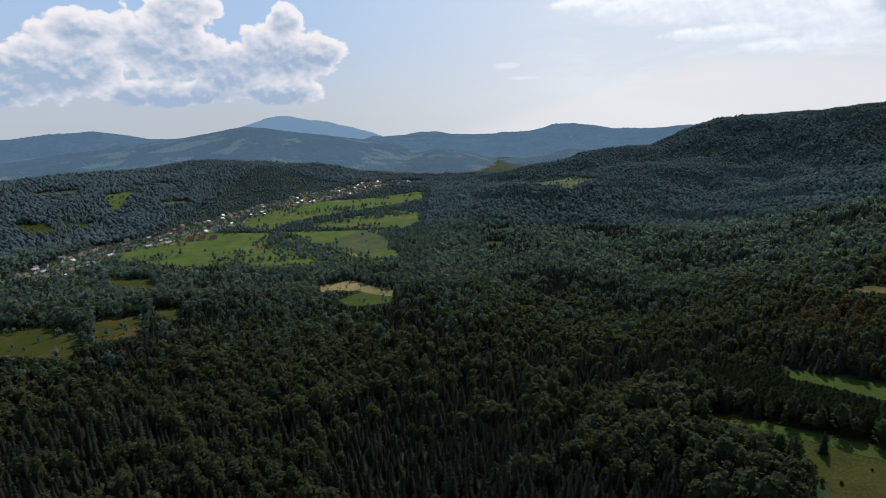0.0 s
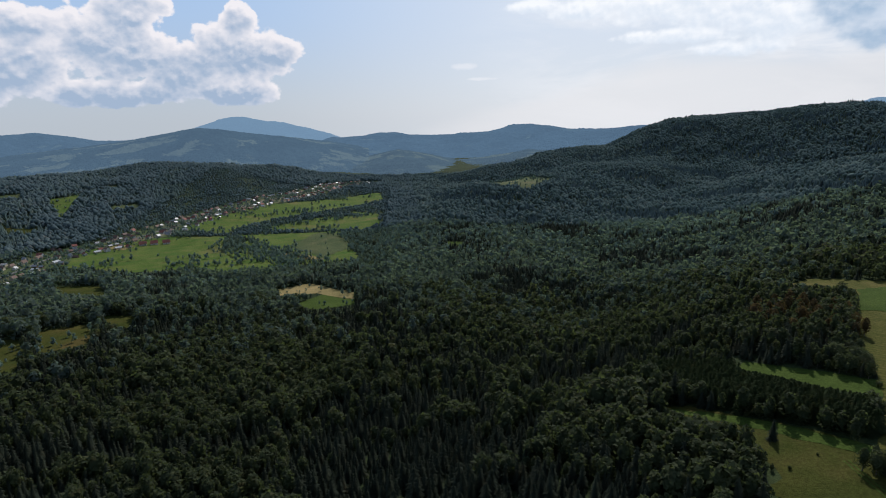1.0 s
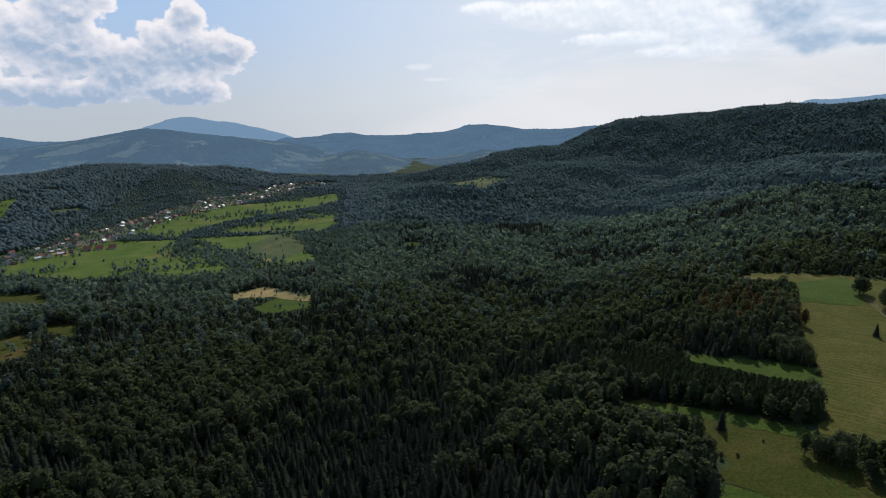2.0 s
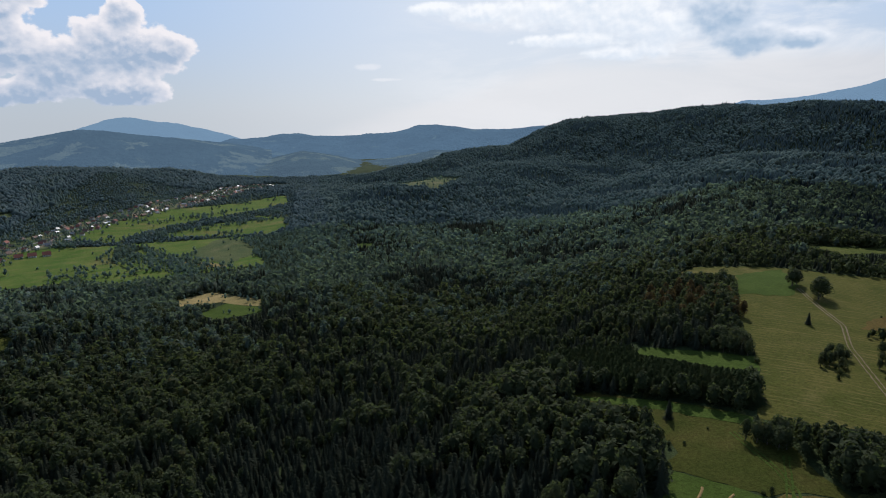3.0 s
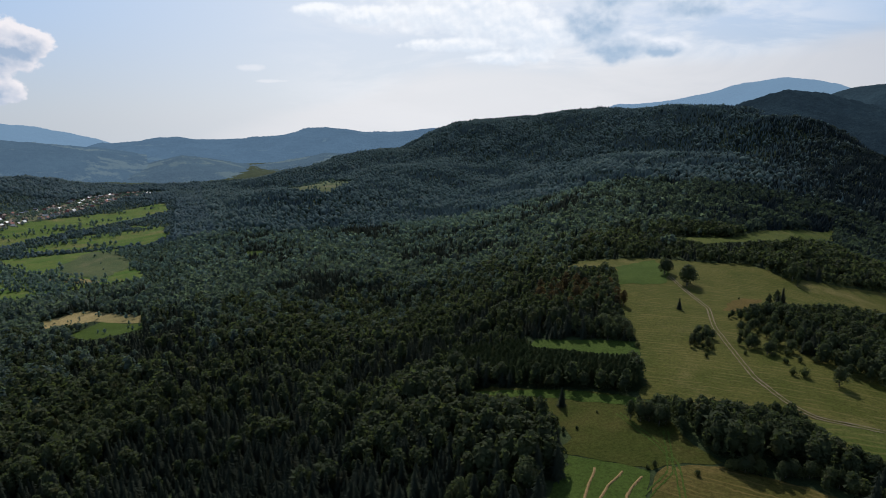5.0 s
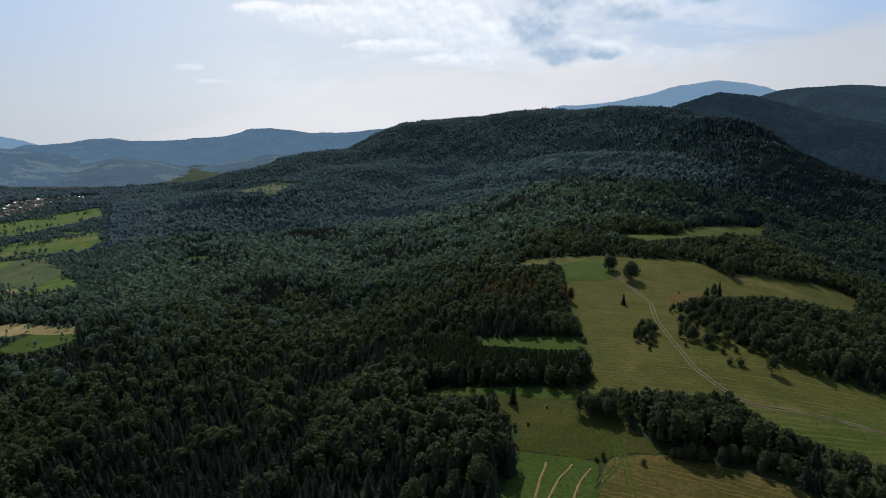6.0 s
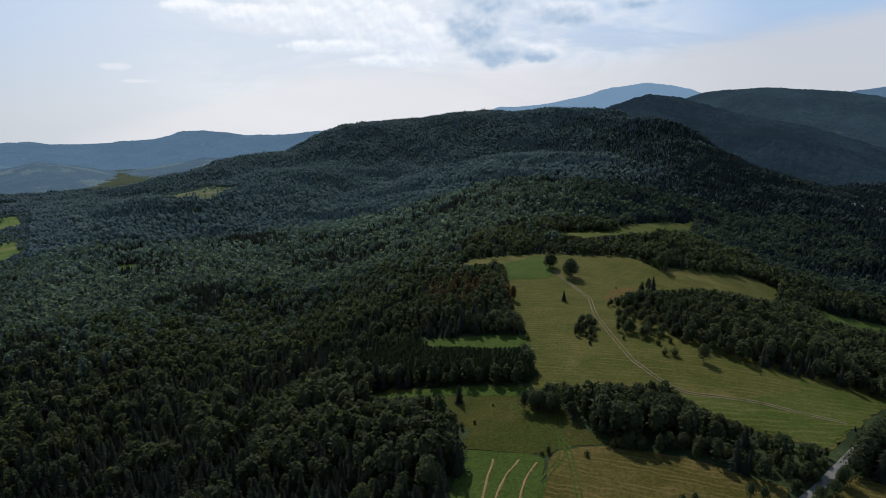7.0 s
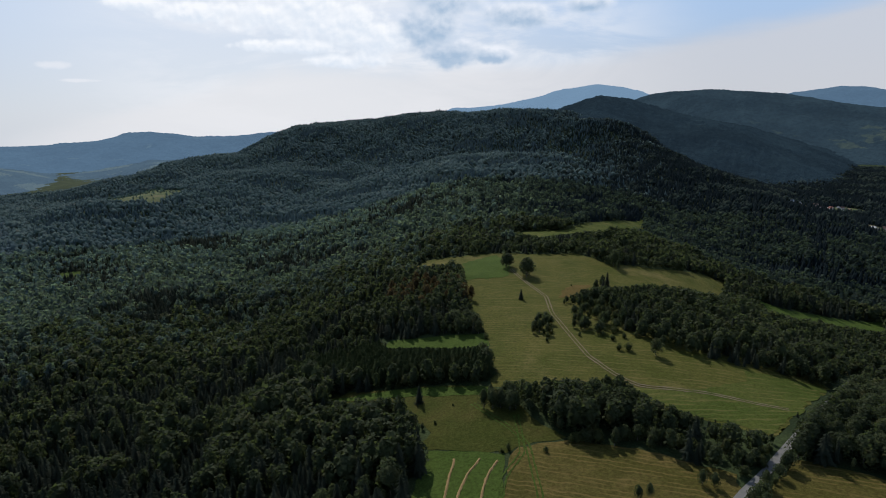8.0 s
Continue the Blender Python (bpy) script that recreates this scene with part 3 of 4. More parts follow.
def trunk_shape(rng, height, thick, limbs):
    shapes = []
    def tube(a, b, ra, rb, sides=6):
        a, b = Vector(a), Vector(b)
        q = (b - a).to_track_quat("Z", "Y")
        ring = [(math.cos(2 * math.pi * i / sides), math.sin(2 * math.pi * i / sides)) for i in range(sides)]
        v = [tuple(a + q @ Vector((x * ra, y * ra, 0))) for x, y in ring] + [tuple(b + q @ Vector((x * rb, y * rb, 0))) for x, y in ring]
        f = []
        for i in range(sides):
            j = (i + 1) % sides
            f += [(i, j, sides + j), (i, sides + j, sides + i)]
        shapes.append((np.array(v), f))
    lean = (rng.uniform(-0.02, 0.02), rng.uniform(-0.02, 0.02))
    tube((0, 0, -0.06), (lean[0], lean[1], height * 0.5), thick, thick * 0.65)
    tube((lean[0], lean[1], height * 0.5), (0, 0, height), thick * 0.65, thick * 0.12)
    for k in range(limbs):
        z = height * rng.uniform(0.3, 0.75)
        a = rng.uniform(0, 6.28)
        tube((0, 0, z), (0.2 * math.cos(a), 0.2 * math.sin(a), z + 0.16), thick * 0.35, thick * 0.08, 4)
    return join(shapes)


def planted(shapes, spots, heights, widths, rng):
    """Copies of the shapes at the spots, each turned and sized, as one pair of arrays."""
    verts, faces, base = [], [], 0
    which = rng.randint(0, len(shapes), len(spots))
    for i, (sv, sf) in enumerate(shapes):
        idx = np.nonzero(which == i)[0]
        if not len(idx):
            continue
        a = rng.uniform(0, 6.28, len(idx))
        c, s = np.cos(a)[:, None], np.sin(a)[:, None]
        h, w = heights[idx][:, None], (heights[idx] * widths[idx])[:, None]
        x, y, z = sv[:, 0][None], sv[:, 1][None], sv[:, 2][None]
        v = np.stack([(x * c - y * s) * w + spots[idx, 0:1], (x * s + y * c) * w + spots[idx, 1:2], z * h + spots[idx, 2:3]], -1)
        f = np.asarray(sf)[None] + (np.arange(len(idx)) * len(sv))[:, None, None] + base
        verts.append(v.reshape(-1, 3))
        faces.append(f.reshape(-1, 3))
        base += len(idx) * len(sv)
    return np.concatenate(verts), np.concatenate(faces)


def inside(x, y, outline):
    hit = np.zeros(x.shape, bool)
    for (ax, ay), (bx, by) in zip(outline, outline[1:] + outline[:1]):
        cross = (ay > y) != (by > y)
        hit ^= cross & (x < (bx - ax) * (y - ay) / (by - ay + 1e-12) + ax)
    return hit


def far_from(x, y, line):
    best = np.full(x.shape, 1e9)
    for (ax, ay), (bx, by) in zip(line, line[1:]):
        ux, uy = bx - ax, by - ay
        s = np.clip(((x - ax) * ux + (y - ay) * uy) / (ux * ux + uy * uy), 0, 1)
        best = np.minimum(best, np.hypot(x - ax - s * ux, y - ay - s * uy))
    return best


PLANTATION = [(110, 260), (132, 201), (161, 170), (178, 196), (165, 220), (145, 253), (117, 284)]
HEDGE = [(149, 118), (155, 110), (167, 102), (177, 83), (183, 66)]
LANE_WOOD = [(201, 62.5), (206, 50), (212, 44), (230, 45), (290, 62), (285, 73), (267, 69), (235, 66), (214, 64.5)]

# Ground the camera can see: the highest slope met on the way out, bearing by bearing.
CAMERA_Z = 110.0
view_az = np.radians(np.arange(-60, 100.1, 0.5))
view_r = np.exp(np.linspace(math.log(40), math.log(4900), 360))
slope = (ground_height(np.outer(np.sin(view_az), view_r), np.outer(np.cos(view_az), view_r)) + 4 - CAMERA_Z) / view_r
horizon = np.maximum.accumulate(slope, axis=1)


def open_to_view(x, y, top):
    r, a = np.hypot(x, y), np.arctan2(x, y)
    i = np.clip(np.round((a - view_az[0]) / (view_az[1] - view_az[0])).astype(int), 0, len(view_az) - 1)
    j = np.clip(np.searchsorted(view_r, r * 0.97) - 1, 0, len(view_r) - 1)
    return (ground_height(x, y) + top - CAMERA_Z) / r > horizon[i, j] - 0.003


def scatter(near, far, gap, rng, west=-44, east=84):
    """Jittered spots between two distances, closed wood across the camera's sector."""
    n = int(2 * far / gap)
    gxs, gys = np.meshgrid(np.arange(-n // 2, n // 2 + 1) * gap, np.arange(-5, n // 2 + 1) * gap)
    x = gxs.ravel() + rng.uniform(-0.45, 0.45, gxs.size) * gap
    y = gys.ravel() + rng.uniform(-0.45, 0.45, gxs.size) * gap
    r, a = np.hypot(x, y), np.degrees(np.arctan2(x, y))
    keep = (r > near) & (r < far) & (a > west) & (a < east)
    return x[keep], y[keep]


def in_fields(x, y):
    got = np.zeros(x.shape, bool)
    for outline in OUTLINES:
        o = np.array(outline)
        near = (x > o[:, 0].min()) & (x < o[:, 0].max()) & (y > o[:, 1].min()) & (y < o[:, 1].max())
        if near.any():
            got[near] |= inside(x[near], y[near], outline)
    return got


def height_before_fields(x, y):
    """How tall a tree may be before it hides the field edge behind it from the camera."""
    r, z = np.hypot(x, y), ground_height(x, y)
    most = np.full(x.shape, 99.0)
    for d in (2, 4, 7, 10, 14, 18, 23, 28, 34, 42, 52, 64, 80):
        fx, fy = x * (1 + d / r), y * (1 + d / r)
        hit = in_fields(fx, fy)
        line = CAMERA_Z + (ground_height(fx, fy) - CAMERA_Z) * r / (r + d)
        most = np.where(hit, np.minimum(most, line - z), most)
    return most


def free_of_fields(x, y, margin=1.0):
    free = ~in_fields(x, y)
    free &= far_from(x, y, ROAD) > 4.5
    free &= far_from(x, y, VILLAGE_STREET) > 38
    free &= (far_from(x, y, EAST_VILLAGE) > 30) & (far_from(x, y, EAST_FARM) > 26)
    for outline in (PLANTATION, LANE_WOOD):
        free &= ~inside(x, y, outline)
    free &= far_from(x, y, HEDGE) > 4
    return free


VILLAGE_STREET = [(-507, 704), (-490, 846), (-426, 933), (-371, 1140), (-286, 1321), (-188, 1585), (-88, 1755)]
EAST_VILLAGE = [(1128, 400), (1210, 380), (1294, 380)]
EAST_FARM = [(1055, 262), (1020, 235)]
rng = np.random.RandomState(11)
SPRUCE_FINE = [spruce_shape(rng, 14, 9, w) for w in (0.23, 0.27, 0.3)]
LEAFY_FINE = [leafy_shape(rng, 400, 0.034, w, low) for w, low in ((0.2, 0.14), (0.25, 0.1), (0.17, 0.16), (0.29, 0.1))]
SHRUB_FINE = [leafy_shape(rng, 230, 0.055, w, -0.1) for w in (0.4, 0.5, 0.36)]
SPRUCE_NEAR = [spruce_shape(rng, 9, 7, w) for w in (0.23, 0.27, 0.3, 0.25)]
YOUNG_NEAR = [spruce_shape(rng, 8, 8, w) for w in (0.38, 0.44)]
LEAFY_NEAR = [leafy_shape(rng, 140, 0.055, w, low) for w, low in ((0.2, 0.12), (0.25, 0.1), (0.17, 0.14), (0.29, 0.08), (0.22, 0.1))]
SPRUCE_MID = [spruce_shape(rng, 5, 5, w) for w in (0.24, 0.3, 0.27)]
LEAFY_MID = [leafy_shape(rng, 38, 0.1, w, 0.08, 2) for w in (0.22, 0.28, 0.25)]
SPRUCE_LOW = [join([cone(w, 0.04, 0.66, 6, rng, 0.35), cone(w * 0.62, 0.4, 1.0, 5, rng, 0.35)]) for w in (0.19, 0.24)]
LEAFY_LOW = [leafy_shape(rng, 15, 0.15, w, 0.06, 2) for w in (0.26, 0.31, 0.28)]
SPRUCE_FAR = [cone(w, 0.02, 1.0, 5, rng, 0.35) for w in (0.22, 0.26)]
LEAFY_FAR = [lump((0, 0, 0.45), 0.5, 1.0, rng) for _ in range(5)]


def wood_kind(x, y):
    """The share of conifers, in stands; high on the slope below the meadows, and on the east flank."""
    # The east flank's extra conifers stand in for cloud shade by their dark colour.
    lean = 0.32 * np.exp(-((x - 40) / 130) ** 2 - ((y - 200) / 130) ** 2) - 0.25 * (x > 125) * (np.hypot(x, y) < 700) + 0.45 * (x > 900) * (y < x) - 0.34 * (x < 60) * (np.hypot(x, y) > 560)
    return np.clip(0.42 + lean + 0.6 * waves(x, y, 230, 21) + 0.4 * waves(x, y, 60, 22), 0, 1)


def tall_here(x, y):
    """Stands of unlike age: low among the pastures and by the meadow edge, tall in the old wood."""
    k = 1 + 0.20 * waves(x, y, 90, 31) + 0.12 * waves(x, y, 33, 32)
    k = np.where((x > -480) & (x < -30) & (y > 730) & (y < 1560), k * 0.6, k)
    return np.where((x > 120) & (np.hypot(x, y) < 520), k * 0.8, k)


def wood_spots(near, far, gap, heights, seed):
    rng = np.random.RandomState(seed)
    x, y = scatter(near, far, gap, rng)
    # Woods are kept only on ground within the camera's sight.
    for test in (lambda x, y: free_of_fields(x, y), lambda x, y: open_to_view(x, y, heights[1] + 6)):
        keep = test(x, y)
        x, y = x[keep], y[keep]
    conifer = rng.uniform(size=len(x)) < wood_kind(x, y)
    h = rng.uniform(heights[0], heights[1], len(x)) * tall_here(x, y) * rng.choice([1, 1, 1, 0.72, 1.18], len(x))
    h = np.where(conifer, h * 1.0, h)
    # Trees are lowered or dropped where they would hide fields from the camera.
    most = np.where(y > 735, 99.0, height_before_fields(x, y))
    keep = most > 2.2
    r = np.hypot(x, y)
    keep &= r < 1980 + np.maximum(0, x - 520) * 1.2
    return x[keep], y[keep], np.minimum(h, most * 1.05 + 0.4)[keep], conifer[keep], rng


def grow(spots, shapes, widths, mats, labels, other=None, share=(0, 1)):
    """Woods of two kinds; other and share: broadleaf colour with painted haze, likelier farther out."""
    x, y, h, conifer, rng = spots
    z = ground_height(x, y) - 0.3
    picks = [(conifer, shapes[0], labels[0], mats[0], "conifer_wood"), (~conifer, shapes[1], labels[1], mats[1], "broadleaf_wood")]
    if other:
        hazed = rng.uniform(size=len(x)) < (np.hypot(x, y) - share[0]) / (share[1] - share[0]) * np.clip(2.2 - 2.0 * x / y, 0, 1)
        picks = picks[:1] + [(~conifer & ~hazed, *picks[1][1:]), (~conifer & hazed, shapes[1], labels[1], other, "broadleaf_wood")]
    for pick, shape_set, label, mat, own in picks:
        w = rng.uniform(widths[0], widths[1], pick.sum())
        v, f = planted(shape_set, np.stack([x, y, z], -1)[pick], h[pick], w, rng)
        tagged(sheet(own, v, f, mat, smooth=len(v) < 8 * pick.sum()), label, "woods", kind="stuff")


near_wood = wood_spots(150, 370, 4.3, (8.5, 14), 41)
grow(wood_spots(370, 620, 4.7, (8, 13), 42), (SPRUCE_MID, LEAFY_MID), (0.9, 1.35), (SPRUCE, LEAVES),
     ("dark spruce stands above the valley", "mixed broadleaf woods above the valley"), HAZED_MID_WOOD, (400, 650))
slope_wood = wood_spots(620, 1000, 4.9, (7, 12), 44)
# The eastern part gets the leaf colours with shade painted in.
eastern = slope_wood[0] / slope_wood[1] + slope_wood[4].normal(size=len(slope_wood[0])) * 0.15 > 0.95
grow((*(k[~eastern] for k in slope_wood[:4]), slope_wood[4]), (SPRUCE_LOW, LEAFY_LOW), (0.9, 1.3), (SPRUCE, HAZED_MID_WOOD),
     ("dark spruce stands running down to the valley", "mixed broadleaf woods running down to the valley"), HAZED_HILL_WOOD, (650, 1050))
grow((*(k[eastern] for k in slope_wood[:4]), slope_wood[4]), (SPRUCE_LOW, LEAFY_LOW), (0.9, 1.3), (SHADE_TINT_SPRUCE, SHADE_TINT_LEAVES),
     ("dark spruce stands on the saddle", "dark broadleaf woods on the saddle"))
far_wood = wood_spots(1000, 2450, 5.7, (6.5, 11), 43)
# Far east side: cloud shade comes from the darker leaf colours.
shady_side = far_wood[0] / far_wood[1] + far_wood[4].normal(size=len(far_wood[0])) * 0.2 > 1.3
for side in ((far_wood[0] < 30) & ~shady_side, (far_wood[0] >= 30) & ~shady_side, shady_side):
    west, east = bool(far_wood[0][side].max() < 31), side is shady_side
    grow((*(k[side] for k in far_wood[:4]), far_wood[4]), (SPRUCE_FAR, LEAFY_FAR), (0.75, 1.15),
         (HAZED_HILL_WOOD, HAZE_WOOD) if west else (SHADE_TINT_SPRUCE, SHADE_TINT_LEAVES) if east else (HAZED_HILL_SPRUCE, HAZED_HILL_WOOD),
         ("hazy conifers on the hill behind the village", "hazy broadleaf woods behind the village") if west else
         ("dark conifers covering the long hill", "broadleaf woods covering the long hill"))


# ---- single trees, near the meadows ----
def tree_model(name, crown, mat, thick, limbs, rng, trunk_height):
    """A tree of height 1: trunk with limbs, and crown."""
    base = new(name)
    sheet("trunk", *trunk_shape(rng, trunk_height, thick, limbs), BARK, base)
    sheet("crown", *crown, mat, base)
    return base


class Stand:
    """Trees of one kind: the first spot takes the model, the others its copies."""

    def __init__(self, name, crowns, mat, thick, limbs, trunk_height, label, category, group):
        rng = np.random.RandomState(len(name) * 13)
        self.models = [tree_model(name, c, mat, thick, limbs, rng, trunk_height) for c in crowns]
        for m in self.models:
            tagged(m, label, category, group)
        self.used = [False] * len(crowns)
        self.rng = rng

    def plant(self, x, y, h, w, label=""):
        i = self.rng.randint(len(self.models))
        z = float(ground_height(x, y)) - 0.1
        m = Matrix.LocRotScale((x, y, z), Euler((0, 0, self.rng.uniform(0, 6.28))), (h * w, h * w, h))
        if self.used[i]:
            ob = copy_thing(self.models[i], m @ Matrix.Diagonal((*(1 / k for k in self.models[i].scale), 1)))
        else:
            self.models[i].matrix_basis = m
            ob, self.used[i] = self.models[i], True
        return tagged(ob, label) if label else ob


spruces = Stand("spruce_tree", SPRUCE_FINE, SPRUCE, 0.014, 0, 0.95, "dark green spruce standing among other trees", "spruce", "spruces of the near wood")
broadleaves = Stand("broadleaf_tree", LEAFY_FINE, LEAVES, 0.02, 5, 0.75, "green broadleaf tree with an uneven rounded crown", "tree", "broadleaf trees of the near wood")
shrubs = Stand("shrub", SHRUB_FINE, SHRUB, 0.03, 3, 0.6, "low green shrub in the grass", "shrub", "shrubs and hedge bushes")
young = Stand("young_spruce", YOUNG_NEAR, YOUNG, 0.014, 0, 0.95, "young spruce in the dense plantation", "spruce", "young spruces of the plantation")

# the nearest trees of the wood stand singly, the rest is one mass
x, y, h, conifer, rng = near_wood
order = np.argsort(np.hypot(x, y))
single = np.zeros(len(x), bool)
for kind_mask, stand, count in ((conifer, spruces, 270), (~conifer, broadleaves, 130)):
    chosen = [i for i in order if kind_mask[i]][:count]
    single[chosen] = True
    for i in chosen:
        stand.plant(x[i], y[i], h[i], rng.uniform(0.85, 1.25))
keep = ~single
grow((x[keep], y[keep], h[keep], conifer[keep], rng), (SPRUCE_NEAR, LEAFY_NEAR), (0.9, 1.35), (SPRUCE, LEAVES),
     ("dense dark spruce wood on the near slope", "green birch and alder wood on the near slope"))


def fill(outline, gap, rng):
    """Jittered spots inside an outline."""
    o = np.array(outline)
    gxs, gys = np.meshgrid(np.arange(o[:, 0].min(), o[:, 0].max(), gap), np.arange(o[:, 1].min(), o[:, 1].max(), gap))
    px = gxs.ravel() + rng.uniform(-0.4, 0.4, gxs.size) * gap
    py = gys.ravel() + rng.uniform(-0.4, 0.4, gxs.size) * gap
    ok = inside(px, py, outline)
    return px[ok], py[ok]


rng = np.random.RandomState(77)
# the plantation: a dense block of young spruces; those on the sunless front edge singly
front = [(110, 258), (132, 200), (161, 170), (178, 196)]
px, py = fill(PLANTATION, 2.2, rng)
# The block is kept below the grass strip behind it, as the camera sees it.
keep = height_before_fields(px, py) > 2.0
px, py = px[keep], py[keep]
edge = far_from(px, py, front)
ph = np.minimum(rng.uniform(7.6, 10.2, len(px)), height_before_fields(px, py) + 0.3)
rank = np.argsort(edge)
for i in rank[:220]:
    young.plant(px[i], py[i], ph[i], rng.uniform(1.0, 1.3))
rest = rank[220:]
v, f = planted(YOUNG_NEAR, np.stack([px, py, ground_height(px, py) - 0.2], -1)[rest], ph[rest], rng.uniform(1.0, 1.3, len(rest)), rng)
tagged(sheet("young_conifer_wood", v, f, YOUNG), "dense plantation of young spruces beside the meadow", "woods", kind="stuff")
# the clump between the meadows
for outline, low, high in (([(157, 132), (157, 126), (176, 110), (186, 115), (174, 129), (160, 143)], 8.5, 11.5), ([(141, 155), (148, 143), (155, 148), (149, 157)], 7.0, 9.0)):
    for x, y in zip(*fill(outline, 3.0, rng)):
        (spruces if rng.uniform() < 0.18 else broadleaves).plant(x, y, rng.uniform(low, high), rng.uniform(1.0, 1.35), "tree in the thick clump between the meadows")
# the hedge down to the lane
hedge = np.array(HEDGE, float)
s = np.concatenate([[0], np.cumsum(np.hypot(*np.diff(hedge, axis=0).T))])
for at in np.arange(0, s[-1], 1.7):
    x, y = np.interp(at, s, hedge[:, 0]), np.interp(at, s, hedge[:, 1])
    x, y = x + rng.normal() * 1.5, y + rng.normal() * 1.5
    if rng.uniform() < 0.45:
        broadleaves.plant(x, y, rng.uniform(4.6, 6.6), rng.uniform(1.2, 1.5), "small broadleaf tree in the hedge row")
    else:
        shrubs.plant(x, y, rng.uniform(3.0, 5.5), rng.uniform(0.9, 1.2), "bush in the hedge row along the hayfield")
# the dense block beyond the lane
for x, y in zip(*fill(LANE_WOOD, 4.0, rng)):
    broadleaves.plant(x, y, rng.uniform(8, 12), rng.uniform(1.1, 1.4), "leafy tree in the wood beside the lane")
# single trees in the meadow: x, y, height, spread
for x, y, h, w in ((298, 299, 11.5, 2.1), (303, 301, 9.5, 2.1), (292, 273, 14.5, 1.7), (297, 277, 13, 1.9), (371, 257, 13, 1.0), (379, 268, 10, 1.1), (263, 320, 11, 1.2), (258, 316, 9, 1.2), (364, 248, 9, 0.9),
                   (218, 194, 6.5, 1.1), (222, 198, 5.5, 1.1), (236, 181, 6, 1.1), (240, 172, 6.5, 1.2), (247, 176, 6, 1.1), (254, 180, 7, 1.2),
                   (262, 190, 7, 1.2), (268, 200, 7.5, 1.2), (280, 208, 7, 1.2), (245, 190, 5.5, 1.2), (192, 221, 8, 1.3), (188, 224, 9, 1.2),
                   (184, 232, 8, 1.1), (195, 216, 8, 1.2), (273, 196, 8, 1.2), (290, 214, 8, 1.2), (300, 220, 9, 1.1), (312, 224, 10, 1.0),
                   (255, 166, 6, 1.1), (159, 75, 5.5, 1.0), (161, 72, 5, 1.0), (139, 84, 4.5, 1.1), (142, 82, 5, 1.1), (172, 62, 6, 1.1), (188, 62, 6.5, 1.2)):
    broadleaves.plant(x, y, h, w, "single broadleaf tree on the open meadow")
broadleaves.plant(236, 138, 9.0, 1.5, "lone round-crowned tree casting a shadow on the meadow")
for x, y, h in ((251, 239, 7.5), (320, 226, 11), (306, 219, 10), (128, 178, 9)):
    spruces.plant(x, y, h, 1.1, "single spruce in the grass")
for x, y, h in ((193, 208, 3), (182, 236, 3.5), (230, 149, 4.2), (227, 152, 3.6), (137, 118, 2.2), (128.5, 127.5, 2.6), (126, 128, 1.6), (210, 182, 2.6), (215, 186, 3),
                (236, 162, 3), (243, 160, 3.2), (250, 158, 3), (228, 176, 2.5), (156, 111, 4), (151, 114, 4.5), (148, 116, 3.4), (122, 160, 1.6), (135, 165, 1.2), (182, 67, 2.5),
                (193, 70, 3), (176, 61, 2.5), (206, 62, 3.5), (215, 64, 3.5), (270, 150, 1.2), (248, 118, 0.9), (300, 240, 1.4)):
    shrubs.plant(x, y, h, rng.uniform(0.8, 1.1))
# the thicket at the bend of the track, and the trees at the corner of the wood
for outline, gap, low, high in (([(230, 188), (236, 166), (246, 160), (262, 180), (281, 196), (263, 206), (250, 204)], 6.5, 4.5, 8.0),
                                ([(213, 195), (217, 183), (238, 205), (234, 211)], 4.5, 4.0, 6.5), ([(183, 243), (187, 228), (196, 217), (205, 230), (193, 241)], 4.0, 6.5, 9.5)):
    for x, y in zip(*fill(outline, gap, rng)):
        if rng.uniform() < 0.3:
            shrubs.plant(x, y, rng.uniform(2.0, 4.0), rng.uniform(0.9, 1.2), "bush at the edge of the thicket")
        else:
            broadleaves.plant(x, y, rng.uniform(low, high), rng.uniform(1.2, 1.6), "small leafy tree in the open thicket")
# roadside growth with crowns over the lane, placed to cover it from the camera
for x, y, h in ((170, 61.5, 4), (174, 69, 3.2), (180, 61.5, 5), (186, 62, 6), (190, 71, 3), (196, 62, 8), (199, 61.5, 9.5), (203, 62, 11), (207, 63, 11), (212, 64, 11), (218, 65, 10), (226, 66, 10)):
    (broadleaves if h > 4.5 else shrubs).plant(x, y, h, 1.45, "leafy growth leaning over the paved lane")
# a stand of browning trees at the edge of the near wood
browning = Stand("browning_tree", LEAFY_FINE[:2], BROWNING, 0.02, 5, 0.75, "browning broadleaf tree at the edge of the wood", "tree", "browning trees by the meadow")
for x, y in zip(*fill([(187, 288), (206, 273), (225, 252), (246, 285), (238, 325), (217, 333)], 9.0, rng)):
    browning.plant(x, y, rng.uniform(8, 11.5), rng.uniform(1.0, 1.4))


